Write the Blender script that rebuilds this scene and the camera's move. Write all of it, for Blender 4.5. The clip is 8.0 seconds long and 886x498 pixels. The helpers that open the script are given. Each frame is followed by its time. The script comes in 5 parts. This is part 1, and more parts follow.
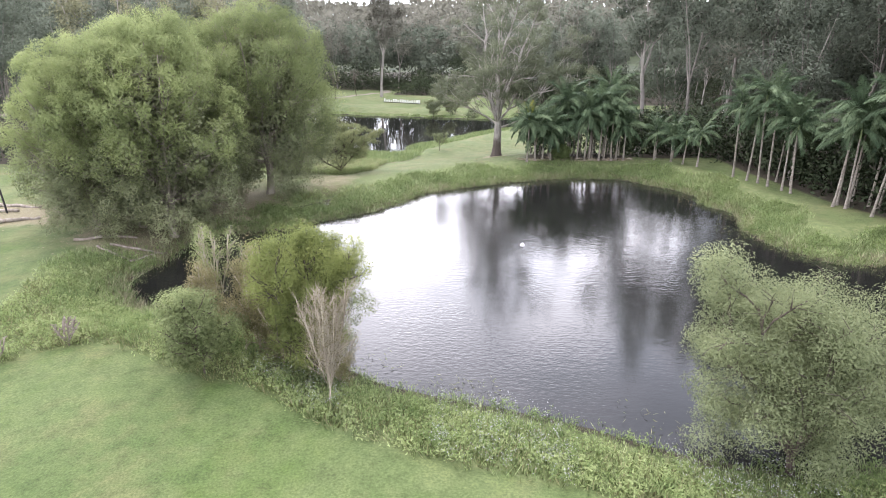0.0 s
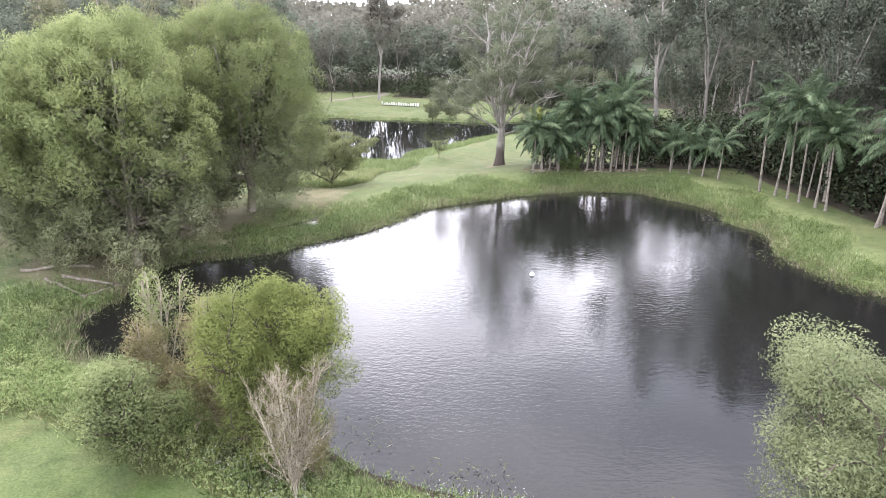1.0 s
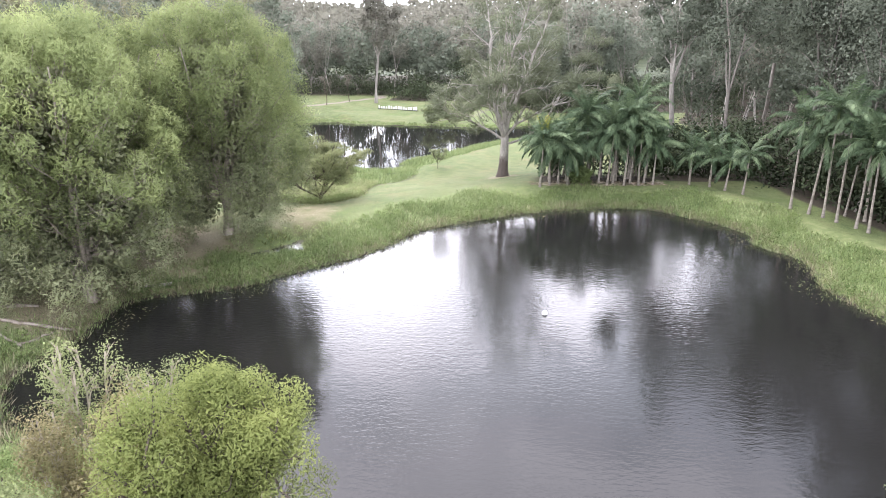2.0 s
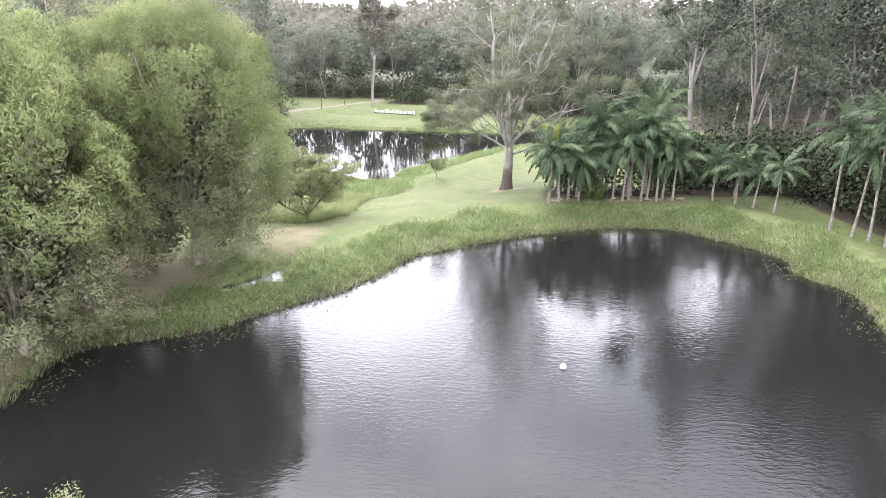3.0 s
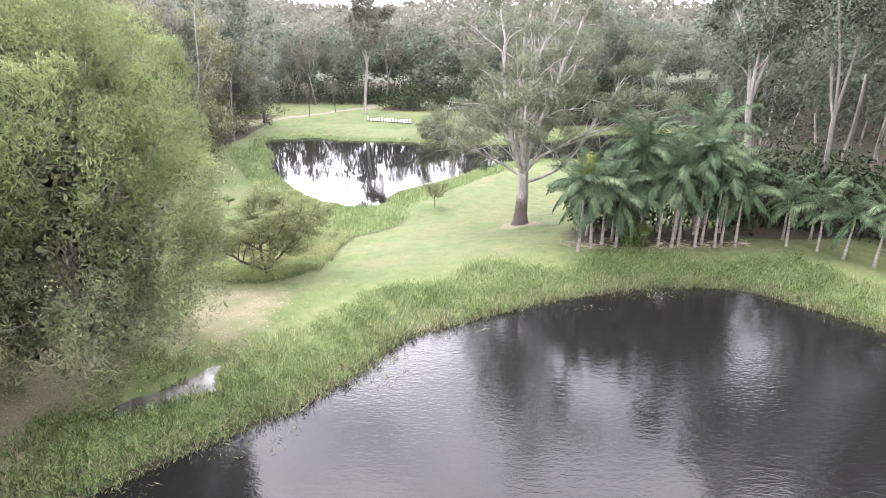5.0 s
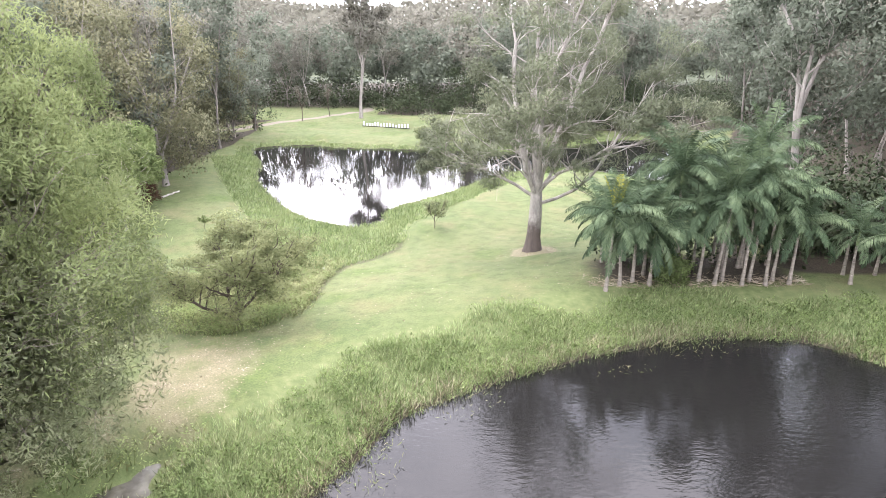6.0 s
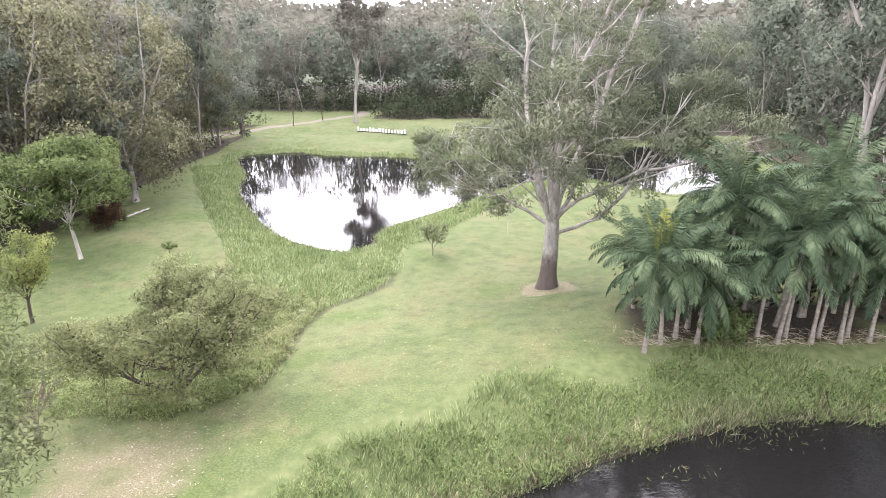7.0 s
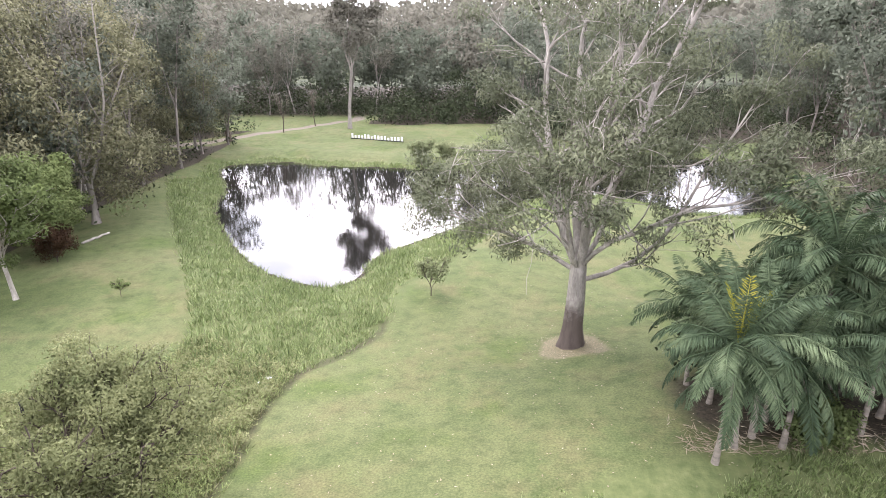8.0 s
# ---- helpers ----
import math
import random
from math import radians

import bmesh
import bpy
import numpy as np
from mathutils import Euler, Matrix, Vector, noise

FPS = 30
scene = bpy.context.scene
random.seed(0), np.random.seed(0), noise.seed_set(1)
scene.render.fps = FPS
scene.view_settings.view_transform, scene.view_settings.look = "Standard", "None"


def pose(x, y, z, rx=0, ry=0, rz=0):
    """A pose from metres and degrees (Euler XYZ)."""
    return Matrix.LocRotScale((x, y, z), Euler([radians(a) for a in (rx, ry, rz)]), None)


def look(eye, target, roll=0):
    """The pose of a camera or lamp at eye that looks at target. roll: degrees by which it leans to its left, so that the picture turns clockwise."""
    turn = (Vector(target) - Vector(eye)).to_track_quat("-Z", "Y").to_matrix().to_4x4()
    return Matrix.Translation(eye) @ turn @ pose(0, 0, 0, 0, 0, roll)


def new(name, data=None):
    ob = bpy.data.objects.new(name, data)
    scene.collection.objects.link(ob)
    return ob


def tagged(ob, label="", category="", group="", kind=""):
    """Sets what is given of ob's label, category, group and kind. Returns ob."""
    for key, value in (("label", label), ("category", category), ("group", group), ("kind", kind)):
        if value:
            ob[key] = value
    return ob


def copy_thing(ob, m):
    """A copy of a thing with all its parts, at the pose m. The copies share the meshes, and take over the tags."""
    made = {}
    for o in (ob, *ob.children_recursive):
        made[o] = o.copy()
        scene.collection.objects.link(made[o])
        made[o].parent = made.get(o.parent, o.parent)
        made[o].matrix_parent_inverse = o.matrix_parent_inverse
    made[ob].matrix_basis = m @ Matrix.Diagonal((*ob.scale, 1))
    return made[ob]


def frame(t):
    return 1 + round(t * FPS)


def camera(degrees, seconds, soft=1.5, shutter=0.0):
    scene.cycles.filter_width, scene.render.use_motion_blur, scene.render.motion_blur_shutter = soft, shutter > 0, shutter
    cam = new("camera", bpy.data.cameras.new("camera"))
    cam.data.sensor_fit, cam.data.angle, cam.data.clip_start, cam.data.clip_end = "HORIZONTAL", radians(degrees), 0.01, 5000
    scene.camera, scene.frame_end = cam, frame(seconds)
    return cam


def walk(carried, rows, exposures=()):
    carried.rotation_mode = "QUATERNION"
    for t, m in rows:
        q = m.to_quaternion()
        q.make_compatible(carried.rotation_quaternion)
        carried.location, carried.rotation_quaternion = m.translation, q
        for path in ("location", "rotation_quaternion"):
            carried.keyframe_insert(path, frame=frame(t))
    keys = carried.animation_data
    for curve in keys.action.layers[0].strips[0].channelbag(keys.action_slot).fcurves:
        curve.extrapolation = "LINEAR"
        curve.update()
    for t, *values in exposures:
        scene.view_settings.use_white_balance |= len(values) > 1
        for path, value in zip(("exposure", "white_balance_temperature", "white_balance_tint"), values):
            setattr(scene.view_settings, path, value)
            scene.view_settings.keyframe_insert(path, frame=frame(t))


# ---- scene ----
cam = camera(73.7, 8.0, 0.7)
# seconds, eye x, y, z, yaw, pitch, lean
ROWS = [
    (0.0, 0.000, 0.000, 12.000, -0.049, -19.470, 0.156),
    (0.5, 0.024, 2.228, 12.035, -0.056, -19.457, 0.158),
    (1.0, 0.028, 4.557, 12.090, -0.071, -19.429, 0.158),
    (1.5, 0.033, 6.820, 12.141, -0.102, -19.393, 0.153),
    (3.0, 0.032, 13.858, 12.244, -0.268, -19.245, 0.118),
    (3.5, 0.017, 16.261, 12.254, -0.306, -19.218, 0.111),
    (4.0, 0.022, 18.854, 12.292, -0.339, -19.191, 0.103),
    (4.5, 0.014, 21.388, 12.333, -0.385, -19.173, 0.082),
    (6.0, -0.202, 29.758, 12.478, -0.574, -19.130, -0.042),
    (6.5, -0.205, 32.665, 12.497, -0.620, -19.126, -0.065),
    (7.0, -0.146, 35.798, 12.534, -0.662, -19.117, -0.078),
    (7.5, -0.121, 38.899, 12.563, -0.687, -19.103, -0.087),
    (8.0, -0.088, 42.275, 12.631, -0.693, -19.077, -0.091),
]


def aimed(x, y, z, yaw, pitch, lean):
    a, p = radians(yaw), radians(pitch)
    way = Vector((-math.sin(a) * math.cos(p), math.cos(a) * math.cos(p), math.sin(p)))
    return look((x, y, z), Vector((x, y, z)) + way * 20, lean)


# seconds, stops, kelvin, tint
EXPOSURES = [(0.0, -0.14, 6550, 26), (1.0, 0.03, 6550, 26), (1.5, 0.13, 6550, 26), (3.5, 0.45, 6600, 27), (4.5, 0.49, 6600, 27),
             (6.0, 0.49, 6650, 28), (7.0, 0.28, 6700, 29), (8.0, 0.0, 6750, 30)]
walk(cam, [(t, aimed(*row)) for t, *row in ROWS], EXPOSURES)

# ---- world and sun: bright broken overcast ----
world = bpy.data.worlds.new("sky")
scene.world = world
world.use_nodes = True
SUN_EL, SUN_AZ = radians(52), radians(-35)
wt = world.node_tree
wt.nodes.clear()


def wn(kind, **values):
    node = wt.nodes.new(kind)
    for key, value in values.items():
        if key in node.inputs:
            node.inputs[key].default_value = value
    return node


sky = wn("ShaderNodeTexSky")
sky.sky_type, sky.sun_disc = "NISHITA", False
sky.sun_elevation, sky.sun_rotation = SUN_EL, SUN_AZ
coord = wn("ShaderNodeTexCoord")
stretch = wn("ShaderNodeMapping", Scale=(1.0, 1.0, 2.6))
wt.links.new(coord.outputs["Generated"], stretch.inputs["Vector"])
cloud = wn("ShaderNodeTexNoise", Scale=2.3, Detail=5.0, Roughness=0.55)
wt.links.new(stretch.outputs["Vector"], cloud.inputs["Vector"])
cover = wn("ShaderNodeValToRGB")
cover.color_ramp.elements[0].position, cover.color_ramp.elements[0].color = 0.42, (2.35, 2.7, 2.85, 1)
cover.color_ramp.elements[1].position, cover.color_ramp.elements[1].color = 0.58, (5.4, 5.8, 5.85, 1)
wt.links.new(cloud.outputs["Fac"], cover.inputs["Fac"])
split = wn("ShaderNodeSeparateXYZ")
wt.links.new(coord.outputs["Generated"], split.inputs[0])
low = wn("ShaderNodeMapRange")
for key, value in (("From Min", 0.28), ("From Max", 0.60), ("To Min", 2.9), ("To Max", 1.25)):
    low.inputs[key].default_value = value
wt.links.new(split.outputs["Z"], low.inputs["Value"])
# thinner cloud round the veiled sun
toward = wn("ShaderNodeVectorMath")
toward.operation = "DOT_PRODUCT"
toward.inputs[1].default_value = (math.sin(SUN_AZ) * math.cos(SUN_EL), math.cos(SUN_AZ) * math.cos(SUN_EL), math.sin(SUN_EL))
wt.links.new(coord.outputs["Generated"], toward.inputs[0])
thin = wn("ShaderNodeMapRange")
for key, value in (("From Min", 0.55), ("From Max", 1.0), ("To Min", 0.78), ("To Max", 1.5)):
    thin.inputs[key].default_value = value
wt.links.new(toward.outputs["Value"], thin.inputs["Value"])
level = wn("ShaderNodeMath")
level.operation = "MULTIPLY"
wt.links.new(low.outputs["Result"], level.inputs[0])
wt.links.new(thin.outputs["Result"], level.inputs[1])
bright = wn("ShaderNodeVectorMath")
bright.operation = "SCALE"
wt.links.new(cover.outputs["Color"], bright.inputs[0])
wt.links.new(level.outputs[0], bright.inputs["Scale"])
veil = wn("ShaderNodeMix")
veil.data_type = "RGBA"
veil.inputs["Factor"].default_value = 0.85
wt.links.new(sky.outputs["Color"], veil.inputs["A"])
wt.links.new(bright.outputs["Vector"], veil.inputs["B"])
ground_glow = wn("ShaderNodeBackground", Strength=0.86)
wt.links.new(veil.outputs["Result"], ground_glow.inputs["Color"])
wo = wn("ShaderNodeOutputWorld")
wt.links.new(ground_glow.outputs[0], wo.inputs["Surface"])

sun = new("sun", bpy.data.lights.new("sun", "SUN"))
sun.data.energy, sun.data.angle, sun.data.color = 2.3, radians(14), (1.0, 0.95, 0.86)
sun.matrix_world = look((40 * math.sin(SUN_AZ), 40 * math.cos(SUN_AZ), 40 * math.tan(SUN_EL)), (0, 0, 0))


# ---- materials ----
class Nodes:
    def __init__(self, name):
        self.mat = bpy.data.materials.new(name)
        self.mat.use_nodes = True
        self.tree = self.mat.node_tree
        self.tree.nodes.clear()

    def add(self, kind, **values):
        node = self.tree.nodes.new(kind)
        for key, value in values.items():
            node.inputs[key.replace("_", " ")].default_value = value
        return node

    def link(self, a, b):
        self.tree.links.new(a, b)

    def noise(self, scale, detail=4.0, rough=0.55, stretch=(1, 1, 1), coords="Object"):
        c = self.add("ShaderNodeTexCoord")
        m = self.add("ShaderNodeMapping", Scale=stretch)
        n = self.add("ShaderNodeTexNoise", Scale=scale, Detail=detail, Roughness=rough)
        self.link(c.outputs[coords], m.inputs["Vector"])
        self.link(m.outputs["Vector"], n.inputs["Vector"])
        return n.outputs["Fac"]

    def ramp(self, value, *stops):
        r = self.add("ShaderNodeValToRGB")
        e = r.color_ramp.elements
        while len(e) < len(stops):
            e.new(0.5)
        for el, (at, colour) in zip(e, stops):
            el.position, el.color = at, (*colour, 1)
        self.link(value, r.inputs["Fac"])
        return r.outputs["Color"]

    def mix(self, a, b, factor, blend="MIX"):
        m = self.add("ShaderNodeMix")
        m.data_type, m.blend_type = "RGBA", blend
        for value, slot in ((factor, "Factor"), (a, "A"), (b, "B")):
            if isinstance(value, (int, float)):
                m.inputs[slot].default_value = value
            elif isinstance(value, tuple):
                m.inputs[slot].default_value = (*value, 1)
            else:
                self.link(value, m.inputs[slot])
        return m.outputs["Result"]

    def maths(self, op, a, b=0.0):
        m = self.add("ShaderNodeMath")
        m.operation = op
        for value, slot in ((a, 0), (b, 1)):
            if isinstance(value, (int, float)):
                m.inputs[slot].default_value = value
            else:
                self.link(value, m.inputs[slot])
        return m.outputs[0]

    def bump(self, height, strength=0.4, distance=0.05):
        b = self.add("ShaderNodeBump", Strength=strength, Distance=distance)
        self.link(height, b.inputs["Height"])
        return b.outputs["Normal"]

    def finish(self, colour, rough=0.8, normal=None, spec=0.3, shader=None, ior=None):
        p = self.add("ShaderNodeBsdfPrincipled", Roughness=rough if isinstance(rough, (int, float)) else 0.5)
        p.inputs["Specular IOR Level"].default_value = spec
        if ior:
            p.inputs["IOR"].default_value = ior
        if not isinstance(rough, (int, float)):
            self.link(rough, p.inputs["Roughness"])
        if isinstance(colour, tuple):
            p.inputs["Base Color"].default_value = (*colour, 1)
        else:
            self.link(colour, p.inputs["Base Color"])
        if normal:
            self.link(normal, p.inputs["Normal"])
        out = self.add("ShaderNodeOutputMaterial")
        if shader:
            m = self.add("ShaderNodeMixShader", Fac=shader[1])
            self.link(p.outputs[0], m.inputs[1])
            self.link(shader[0], m.inputs[2])
            self.link(m.outputs[0], out.inputs["Surface"])
        else:
            self.link(p.outputs[0], out.inputs["Surface"])
        return self.mat


def leaf_material(name, dark, mid, light, clump=0.5, through_light=0.42, rough=0.7, speckle=0.2, grain=16.0, fleck=0.6):
    """Leaves: a tone for every leaf, and slow drifts of tone over the crown and from plant to plant."""
    n = Nodes(name)
    geo = n.add("ShaderNodeNewGeometry")
    info = n.add("ShaderNodeObjectInfo")
    drift = n.noise(clump, 3.0)
    tone = n.maths("ADD", n.maths("MULTIPLY", geo.outputs["Random Per Island"], speckle), n.maths("MULTIPLY", drift, 1.25 - speckle))
    tone = n.maths("ADD", tone, n.maths("MULTIPLY", n.maths("SUBTRACT", info.outputs["Random"], 0.5), 0.3))
    colour = n.ramp(tone, (0.25, dark), (0.6, mid), (0.98, light))
    leaflets = n.noise(grain, 3.0, 0.7)
    colour = n.mix(colour, n.ramp(leaflets, (0.36, (0.62, 0.64, 0.62)), (0.52, (1.0, 1.0, 1.0)), (0.68, (1.36, 1.34, 1.3))), fleck, "MULTIPLY")
    tr = n.add("ShaderNodeBsdfTranslucent")
    n.link(colour, tr.inputs["Color"])
    return n.finish(colour, rough, n.bump(leaflets, 0.25, 0.05), 0.08, (tr.outputs[0], through_light))


def bark_material(name, dark, light, scale=3.0, long=0.18, lower=None, lower_top=2.4):
    """Bark in long streaks; lower: the colour of rough old bark at the trunk's foot."""
    n = Nodes(name)
    streak = n.noise(scale, 6.0, 0.6, (1, 1, long))
    fine = n.noise(scale * 7, 3.0, 0.6, (1, 1, 0.3))
    colour = n.ramp(streak, (0.32, dark), (0.68, light))
    colour = n.mix(colour, n.ramp(fine, (0.3, (0.35, 0.33, 0.3)), (0.7, (1, 1, 1))), 0.5, "MULTIPLY")
    if lower:
        c = n.add("ShaderNodeTexCoord")
        z = n.add("ShaderNodeSeparateXYZ")
        n.link(c.outputs["Object"], z.inputs[0])
        edge = n.maths("ADD", z.outputs["Z"], n.maths("MULTIPLY", n.noise(1.6, 6.0, 0.65), 2.6))
        r = n.add("ShaderNodeMapRange")
        for key, value in (("From Min", lower_top), ("From Max", lower_top + 1.1), ("To Min", 0.0), ("To Max", 1.0)):
            r.inputs[key].default_value = value
        n.link(edge, r.inputs["Value"])
        old = n.ramp(streak, (0.3, tuple(v * 0.5 for v in lower)), (0.7, lower))
        colour = n.mix(old, colour, r.outputs["Result"])
    return n.finish(colour, 0.85, n.bump(streak, 0.6, 0.03), 0.2)


def plain_material(name, dark, light, scale=6.0, rough=0.8, bump=0.3, spec=0.3):
    n = Nodes(name)
    a = n.noise(scale, 5.0)
    b = n.noise(scale * 6, 3.0)
    colour = n.mix(n.ramp(a, (0.3, dark), (0.7, light)), n.ramp(b, (0.3, (0.7, 0.7, 0.7)), (0.7, (1, 1, 1))), 0.6, "MULTIPLY")
    return n.finish(colour, rough, n.bump(b, bump, 0.01), spec)


def blade_material(name, foot, mid, tip, through_light=0.25):
    n = Nodes(name)
    geo = n.add("ShaderNodeNewGeometry")
    tone = n.maths("ADD", n.maths("MULTIPLY", geo.outputs["Random Per Island"], 0.6), n.maths("MULTIPLY", n.noise(0.22, 4.0), 0.75))
    colour = n.ramp(tone, (0.3, foot), (0.62, mid), (1.0, tip))
    tr = n.add("ShaderNodeBsdfTranslucent")
    n.link(colour, tr.inputs["Color"])
    return n.finish(colour, 0.55, None, 0.3, (tr.outputs[0], through_light))


def ground_material():
    """Mown grass with dry drifts, weeds, leaf litter, bare earth, a gravel track and wet mud."""
    n = Nodes("mown_grass")
    big, mid_n, fine = n.noise(0.11, 4.0), n.noise(0.9, 5.0), n.noise(14.0, 4.0)
    tiny = n.noise(60.0, 2.0)
    grass = n.ramp(big, (0.3, (0.100, 0.130, 0.056)), (0.5, (0.132, 0.155, 0.076)), (0.72, (0.178, 0.180, 0.105)))
    grass = n.mix(grass, n.ramp(mid_n, (0.3, (0.078, 0.116, 0.046)), (0.7, (0.175, 0.19, 0.10))), 0.4)
    worn = n.ramp(n.noise(0.33, 6.0, 0.65), (0.50, (0, 0, 0)), (0.66, (1, 1, 1)))
    grass = n.mix(grass, (0.185, 0.168, 0.10), n.maths("MULTIPLY", worn, 0.7))
    lush = n.ramp(n.noise(0.21, 5.0, 0.6), (0.55, (0, 0, 0)), (0.7, (1, 1, 1)))
    grass = n.mix(grass, (0.085, 0.13, 0.035), n.maths("MULTIPLY", lush, 0.7))
    grass = n.mix(grass, n.ramp(fine, (0.28, (0.42, 0.46, 0.38)), (0.7, (1.2, 1.17, 1.15))), 0.7, "MULTIPLY")
    grass = n.mix(grass, n.ramp(n.noise(1.5, 7.0, 0.72), (0.34, (0.70, 0.72, 0.68)), (0.5, (1, 1, 1)), (0.66, (1.14, 1.1, 1.08))), 0.85, "MULTIPLY")
    grass = n.mix(grass, n.ramp(tiny, (0.3, (0.6, 0.65, 0.55)), (0.7, (1.1, 1.1, 1.1))), 0.5, "MULTIPLY")

    def field(name):
        a = n.add("ShaderNodeAttribute")
        a.attribute_name = name
        return a.outputs["Fac"]

    def over(base, colour, name, soft=0.5):
        edge = n.maths("ADD", field(name), n.maths("MULTIPLY", n.maths("SUBTRACT", mid_n, 0.5), soft))
        r = n.add("ShaderNodeMapRange")
        r.inputs["From Min"].default_value, r.inputs["From Max"].default_value = 0.3, 0.7
        n.link(edge, r.inputs["Value"])
        return n.mix(base, colour, r.outputs["Result"])

    dry = n.add("ShaderNodeAttribute")
    dry.attribute_name = "dry"
    grass = n.mix(n.mix(grass, (0.66, 0.75, 0.60), 1.0, "MULTIPLY"), n.mix(grass, (0.82, 0.86, 0.76), 1.0, "MULTIPLY"), dry.outputs["Fac"])
    weeds = n.ramp(n.noise(2.6, 5.0), (0.3, (0.068, 0.092, 0.034)), (0.55, (0.106, 0.13, 0.053)), (0.75, (0.148, 0.156, 0.076)))
    litter = n.ramp(n.noise(22.0, 4.0, 0.7), (0.3, (0.075, 0.068, 0.042)), (0.5, (0.155, 0.14, 0.085)), (0.72, (0.28, 0.25, 0.165)))
    earth = n.ramp(n.noise(9.0, 5.0), (0.3, (0.022, 0.019, 0.013)), (0.7, (0.062, 0.052, 0.036)))
    gravel = n.ramp(n.noise(30.0, 4.0), (0.3, (0.11, 0.095, 0.078)), (0.7, (0.2, 0.178, 0.148)))
    canopy = n.ramp(n.noise(0.16, 6.0, 0.7), (0.32, (0.012, 0.02, 0.01)), (0.7, (0.06, 0.075, 0.035)))
    mud = n.ramp(n.noise(6.0, 4.0), (0.3, (0.018, 0.016, 0.011)), (0.7, (0.05, 0.042, 0.028)))
    colour = over(grass, weeds, "weeds")
    colour = over(colour, litter, "litter", 0.9)
    colour = over(colour, earth, "earth")
    colour = over(colour, gravel, "gravel", 0.25)
    colour = over(colour, canopy, "canopy", 0.2)
    colour = over(colour, mud, "mud", 0.3)
    height = n.maths("ADD", fine, n.maths("MULTIPLY", tiny, 0.5))
    return n.finish(colour, 0.9, n.bump(height, 0.5, 0.05), 0.15)


def water_material(name, body, ripple, swell):
    """Dark water under wind ripples that come and go in cat's-paws."""
    n = Nodes(name)

    def waves(scale, detail, stretch, turn):
        c = n.add("ShaderNodeTexCoord")
        m = n.add("ShaderNodeMapping", Scale=stretch, Rotation=(0, 0, radians(turn)))
        t = n.add("ShaderNodeTexNoise", Scale=scale, Detail=detail, Roughness=0.55)
        n.link(c.outputs["Object"], m.inputs["Vector"])
        n.link(m.outputs["Vector"], t.inputs["Vector"])
        return t.outputs["Fac"]

    long = waves(1.1, 2.0, (0.55, 1.5, 1), 12)
    short = n.maths("ADD", waves(4.6, 2.0, (0.62, 1.35, 1), 24), n.maths("MULTIPLY", waves(10.0, 2.0, (0.7, 1.3, 1), -14), 0.4))
    gusts = n.ramp(n.noise(0.11, 3.0, 0.5, (1, 0.7, 1)), (0.40, (0.3, 0.3, 0.3)), (0.62, (1, 1, 1)))
    h = n.maths("ADD", n.maths("MULTIPLY", long, swell), n.maths("MULTIPLY", n.maths("MULTIPLY", short, gusts), ripple))
    return n.finish(body, 0.012, n.bump(h, 1.0, 1.0), 0.5, None, 1.333)


GRASS = ground_material()
WATER = water_material("pond_water", (0.009, 0.0088, 0.0082), 0.0125, 0.004)
CALM = water_material("calm_pond_water", (0.009, 0.0088, 0.0082), 0.0016, 0.0012)


def puddle_material():
    n = Nodes("puddle_water")
    colour = n.ramp(n.noise(1.6, 5.0, 0.6), (0.42, (0.045, 0.042, 0.03)), (0.66, (0.11, 0.105, 0.08)))
    return n.finish(colour, 0.07, n.bump(n.noise(5.0, 3.0), 0.12, 0.02), 0.5, None, 1.333)


PUDDLE = puddle_material()


# ---- mesh helpers ----
def mesh_of(name, verts, faces, material, smooth=False, normals=None):
    """A mesh from arrays of corners and of equal-sized faces; normals: one a corner, for foliage that shades in soft clumps."""
    verts, faces = np.asarray(verts, "f4"), np.asarray(faces, "i4")
    me = bpy.data.meshes.new(name)
    k = faces.shape[1]
    me.vertices.add(len(verts))
    me.vertices.foreach_set("co", verts.ravel())
    me.loops.add(faces.size)
    me.loops.foreach_set("vertex_index", faces.ravel())
    me.polygons.add(len(faces))
    me.polygons.foreach_set("loop_start", np.arange(0, faces.size, k, dtype="i4"))
    if smooth or normals is not None:
        me.polygons.foreach_set("use_smooth", np.ones(len(faces), bool))
    me.update(calc_edges=True)
    if normals is not None:
        me.normals_split_custom_set_from_vertices(np.asarray(normals, "f4"))
    if material:
        me.materials.append(material)
    return me


def thing(name, label, category, at=(0, 0, 0), turn=0.0, group="", scale=1.0, tilt=0.0):
    ob = new(name)
    ob.matrix_basis = pose(*at, 0, tilt, turn)
    ob.scale = (scale,) * 3
    ob.empty_display_size = 0.3
    return tagged(ob, label, category, group)


def part(name, mesh, parent, label="", at=None):
    ob = new(name, mesh)
    ob.parent = parent
    if at is not None:
        ob.matrix_basis = at
    if label:
        tagged(ob, label)
    return ob


def unit(v):
    v = np.asarray(v, float)
    return v / (np.linalg.norm(v, axis=-1, keepdims=True) + 1e-9)


